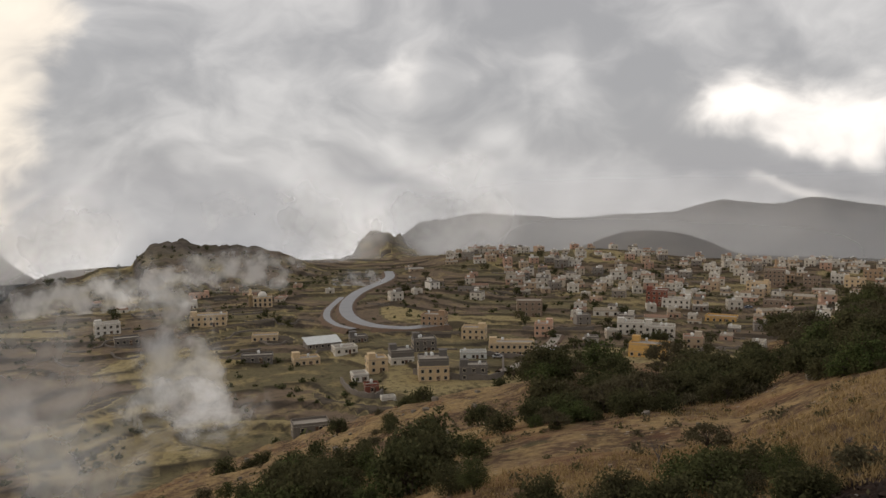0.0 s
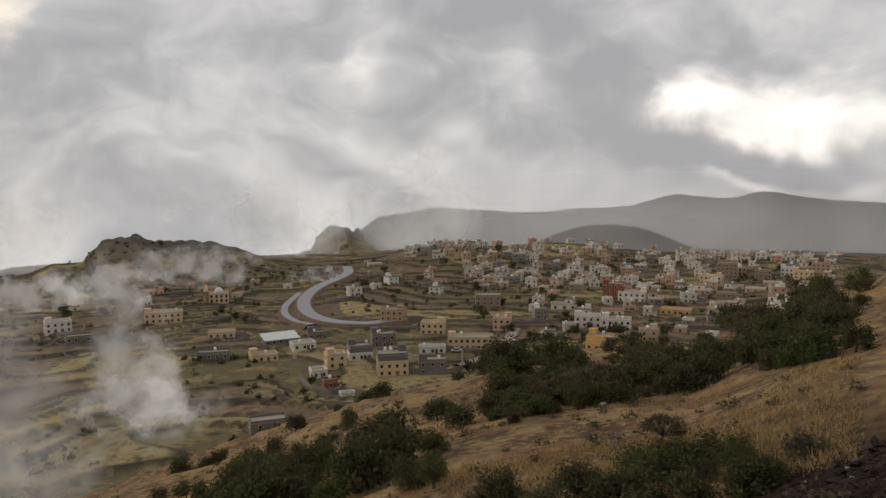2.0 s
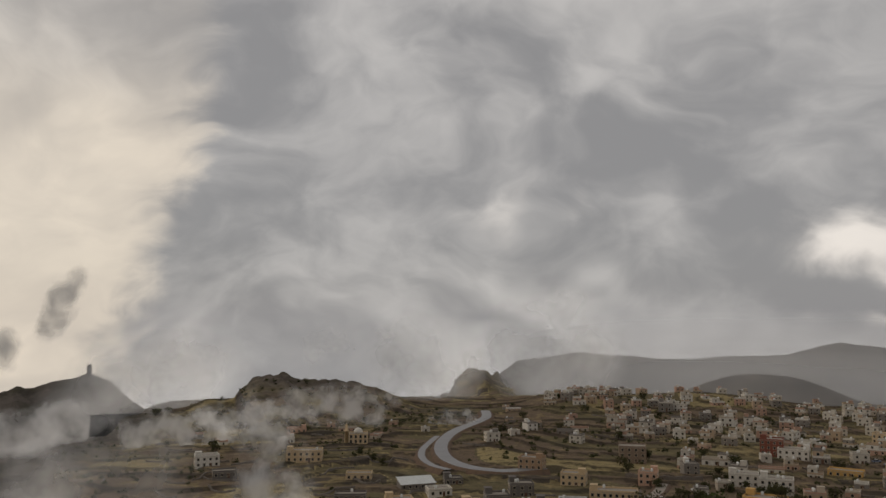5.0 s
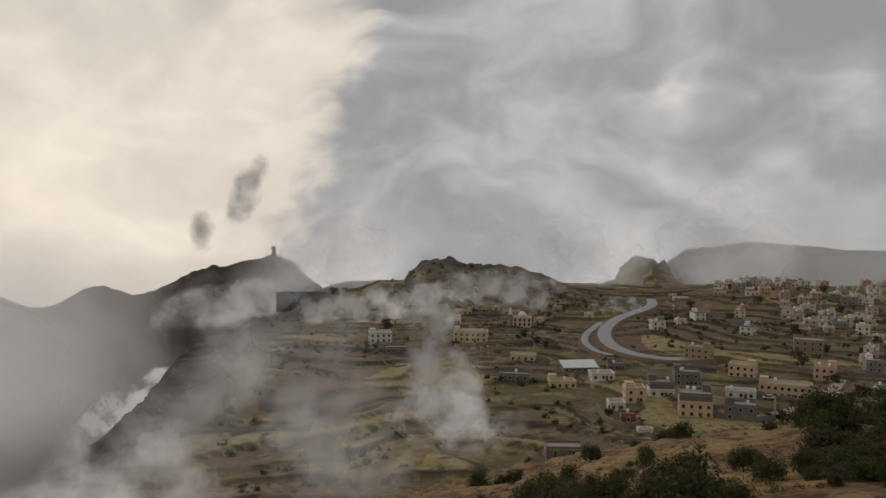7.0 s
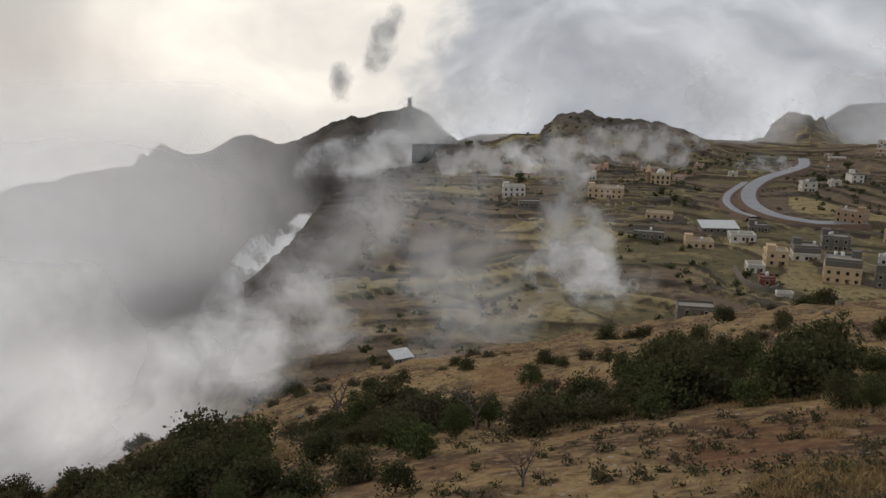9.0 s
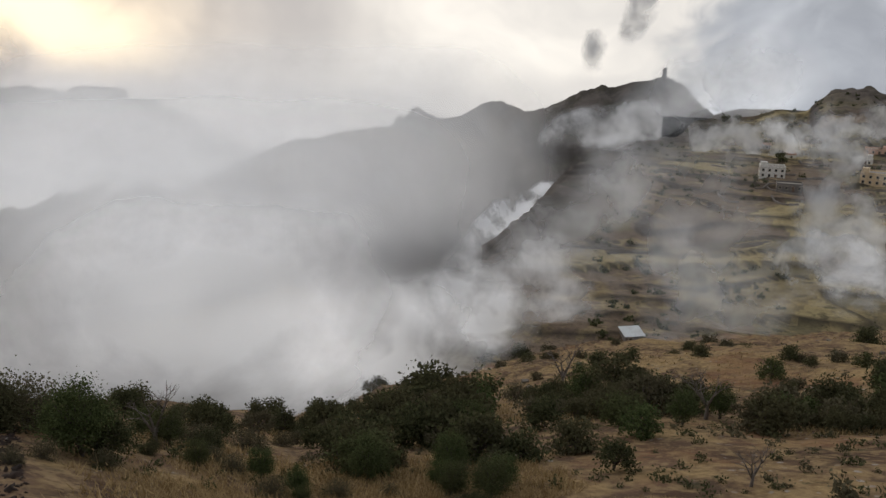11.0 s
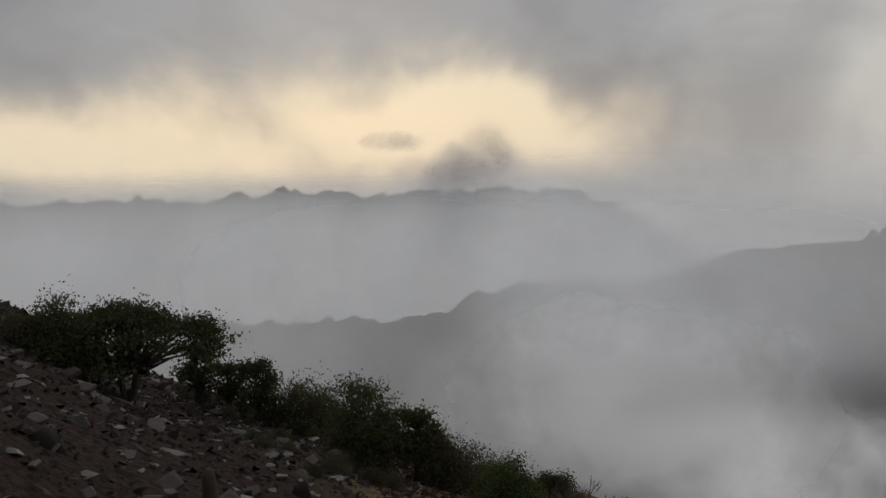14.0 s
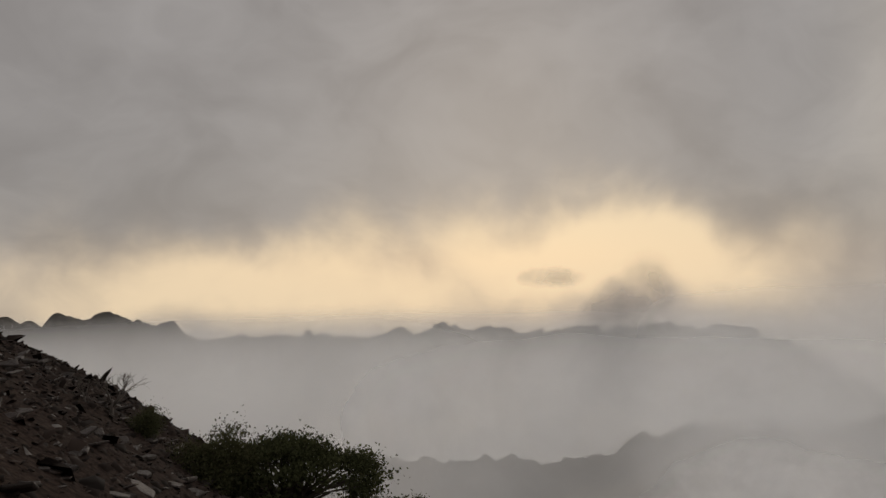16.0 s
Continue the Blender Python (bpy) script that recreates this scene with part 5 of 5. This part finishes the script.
# dry grass
def grass():
    g = np.random.default_rng(7)
    n = 95000
    a = g.uniform(-24, 98, n)
    r = 1 / g.uniform(1 / 130.0, 1 / 9.0, n)
    x, y = -np.sin(np.radians(a)) * r, np.cos(np.radians(a)) * r
    keep = (g.random(n) < sstep(a, 84, 62)) & (fbm(x, y, 9, 3, 111) + 0.5 * fbm(x, y, 1.6, 2, 113) > 0.24) & ~((a + fbm(x, y, 6, 3, 95) * 5 > 86) & (r < 26)) & ~((a < -15) & (r < 20))
    a, r, x, y = a[keep], r[keep], x[keep], y[keep]
    z = ground(a, r)
    m, blades = len(a), 7
    base = np.repeat(np.stack([x, y, z - 0.03], -1), blades, 0) + g.normal(0, 0.16, (m * blades, 3)) * (1, 1, 0)
    tip = base + np.stack([g.normal(0, 0.09, m * blades), g.normal(0, 0.09, m * blades), g.uniform(0.07, 0.26, m * blades)], -1)
    side = g.normal(0, 0.011, (m * blades, 3)) * (1, 1, 0.1) * np.repeat(0.7 + r / 40, blades)[:, None]
    v = np.stack([base - side, base + side, tip], 1).reshape(-1, 3)
    me = bpy.data.meshes.new("dry_grass")
    me.vertices.add(len(v))
    me.vertices.foreach_set("co", v.astype(np.float32).ravel())
    me.loops.add(len(v))
    me.loops.foreach_set("vertex_index", np.arange(len(v), dtype=np.int32))
    me.polygons.add(len(v) // 3)
    me.polygons.foreach_set("loop_start", np.arange(0, len(v), 3, dtype=np.int32))
    me.update(calc_edges=True)
    me.materials.append(leaf_material("dry_straw", (0.20, 0.13, 0.055), (0.50, 0.37, 0.19), 0.3))
    tagged(new("dry_grass", me), "tufts of dry golden grass on the hillside", "grass", kind="stuff")


grass()

# ---- scree and loose slabs ----
SLATE = simple("grey_brown_slate", (0.052, 0.038, 0.031), (0.024, 0.018, 0.015), 5.0, 0.6, vary=((0.085, 0.068, 0.058), (0.036, 0.026, 0.021), (0.06, 0.043, 0.035)), spec=0.25, bump=0.02)
PALE_ROCK = simple("pale_limestone", (0.19, 0.165, 0.135), (0.10, 0.085, 0.07), 2.0, 0.9, bump=0.04)


def slab_mesh(name, seed, flat, mat, sides=5):
    """A broken stone: an uneven outline with a chipped rim."""
    rnd = random.Random(seed)
    bm = bmesh.new()
    ring = [(math.cos(t) * q, math.sin(t) * q) for t, q in ((2 * math.pi * (i + rnd.uniform(-0.3, 0.3)) / sides, rnd.uniform(0.55, 1.0)) for i in range(sides))]
    tilt = rnd.uniform(-0.15, 0.15)
    layers = [[bm.verts.new((x * s, y * s * 0.75, z * flat + tilt * x * flat)) for x, y in ring] for s, z in ((0.9, -0.5), (1.0, -0.1), (0.97, 0.35), (0.82, 0.5))]
    for lo, hi in zip(layers, layers[1:]):
        for i in range(sides):
            bm.faces.new((lo[i], lo[(i + 1) % sides], hi[(i + 1) % sides], hi[i]))
    bm.faces.new(layers[0][::-1])
    bm.faces.new(layers[-1])
    return mesh_of(name, bm, mat)


SLABS = [slab_mesh("stone_slab", 60 + i, f, SLATE) for i, f in enumerate((0.10, 0.14, 0.2, 0.09, 0.26, 0.13))]
BOULDERS = [slab_mesh("boulder", 80 + i, f, PALE_ROCK, 8) for i, f in enumerate((0.8, 1.0, 0.7))]


def lay(me, name, a, r, s, rnd, label, category, group, lift=0.2, tip=14):
    p = spot(a, r)
    ob = new(name, me)
    flat = me.vertices[0].co.z
    ob.matrix_world = Matrix.Translation((p.x, p.y, p.z + s * abs(flat) * lift)) @ pose(0, 0, 0, rnd.gauss(0, tip), rnd.gauss(0, tip), rnd.uniform(0, 360)) @ Matrix.Diagonal((s, s, s, 1))
    return tagged(ob, label, category, group)


rnd = random.Random(71)
SLAB = "broken flat slab of grey-brown slate on the scree"
for i in range(290):
    a, r = rnd.uniform(90, 127), rnd.uniform(6.5, 27)
    lay(rnd.choice(SLABS), "stone_slab", a, r, rnd.uniform(0.10, 0.40) * (0.8 if i % 5 else 1.25) * (0.6 + r / 30), rnd, SLAB, "stone", "slabs of the scree")
for i in range(50):
    a, r = rnd.uniform(-24, -16), rnd.uniform(12, 26)
    lay(rnd.choice(SLABS), "stone_slab", a, r, rnd.uniform(0.10, 0.3), rnd, SLAB, "stone", "slabs of the scree")
for i in range(80):
    a, r = rnd.uniform(-22, 60), math.sqrt(rnd.uniform(18 ** 2, 120 ** 2))
    lay(rnd.choice(BOULDERS), "boulder", a, r, rnd.uniform(0.12, 0.34) * (0.7 + r / 90), rnd, "pale weathered boulder half sunk in dry grass", "stone", "boulders of the hillside", 0.5, 10)


def gravel():
    g = np.random.default_rng(17)
    n = 17000
    right = g.random(n) < 0.18
    a = np.where(right, g.uniform(-28, -19.5, n), g.uniform(84, 128, n))
    r = np.where(right, g.uniform(10, 22, n), np.sqrt(g.uniform(5.5 ** 2, 34 ** 2, n)))
    p = np.stack([-np.sin(np.radians(a)) * r, np.cos(np.radians(a)) * r, ground(a, r)], -1)
    s = g.lognormal(-3.35, 0.5, n)[:, None, None] * (0.7 + r / 30)[:, None, None]
    shape = np.array(((-1, -0.8, 0), (1, -0.7, 0), (0.8, 0.9, 0), (-0.9, 0.8, 0), (-0.5, -0.4, 0.5), (0.6, -0.3, 0.45), (0.4, 0.5, 0.5), (-0.5, 0.4, 0.4)))
    v = shape[None] * g.uniform(0.6, 1.3, (n, 8, 3))
    t = g.uniform(0, 6.28, n)[:, None]
    tx, ty = g.normal(0, 0.45, n)[:, None], g.normal(0, 0.45, n)[:, None]
    x, y = v[..., 0] * np.cos(t) - v[..., 1] * np.sin(t), v[..., 0] * np.sin(t) + v[..., 1] * np.cos(t)
    z = v[..., 2] + tx * x + ty * y
    v = (np.stack([x, y, z], -1) * s + p[:, None, :]).reshape(-1, 3)
    quads = np.array(((4, 5, 6, 7), (0, 1, 5, 4), (1, 2, 6, 5), (2, 3, 7, 6), (3, 0, 4, 7)))
    idx = (np.arange(n)[:, None, None] * 8 + quads[None]).reshape(-1, 4)
    me = bpy.data.meshes.new("gravel")
    me.vertices.add(len(v))
    me.vertices.foreach_set("co", v.astype(np.float32).ravel())
    me.loops.add(idx.size)
    me.loops.foreach_set("vertex_index", idx.astype(np.int32).ravel())
    me.polygons.add(len(idx))
    me.polygons.foreach_set("loop_start", np.arange(0, idx.size, 4, dtype=np.int32))
    me.update(calc_edges=True)
    mat = bpy.data.materials.new("scree_chips")
    k = Tree(mat)
    isl = k.n("ShaderNodeNewGeometry").outputs["Random Per Island"]
    col = k.mix(isl, (0.013, 0.009, 0.007), (0.054, 0.037, 0.029))
    col = k.mix(k.step(isl, 0.96, 0.98), col, (0.22, 0.20, 0.18))
    b, out = k.n("ShaderNodeBsdfPrincipled"), k.n("ShaderNodeOutputMaterial")
    k.put(b.inputs["Base Color"], col)
    k.put(b.inputs["Roughness"], 0.85)
    k.put(b.inputs["Specular IOR Level"], 0.12)
    k.put(out.inputs[0], b.outputs[0])
    me.materials.append(mat)
    tagged(new("gravel", me), "loose dark slate chips covering the steep bank", "gravel", kind="stuff")


gravel()
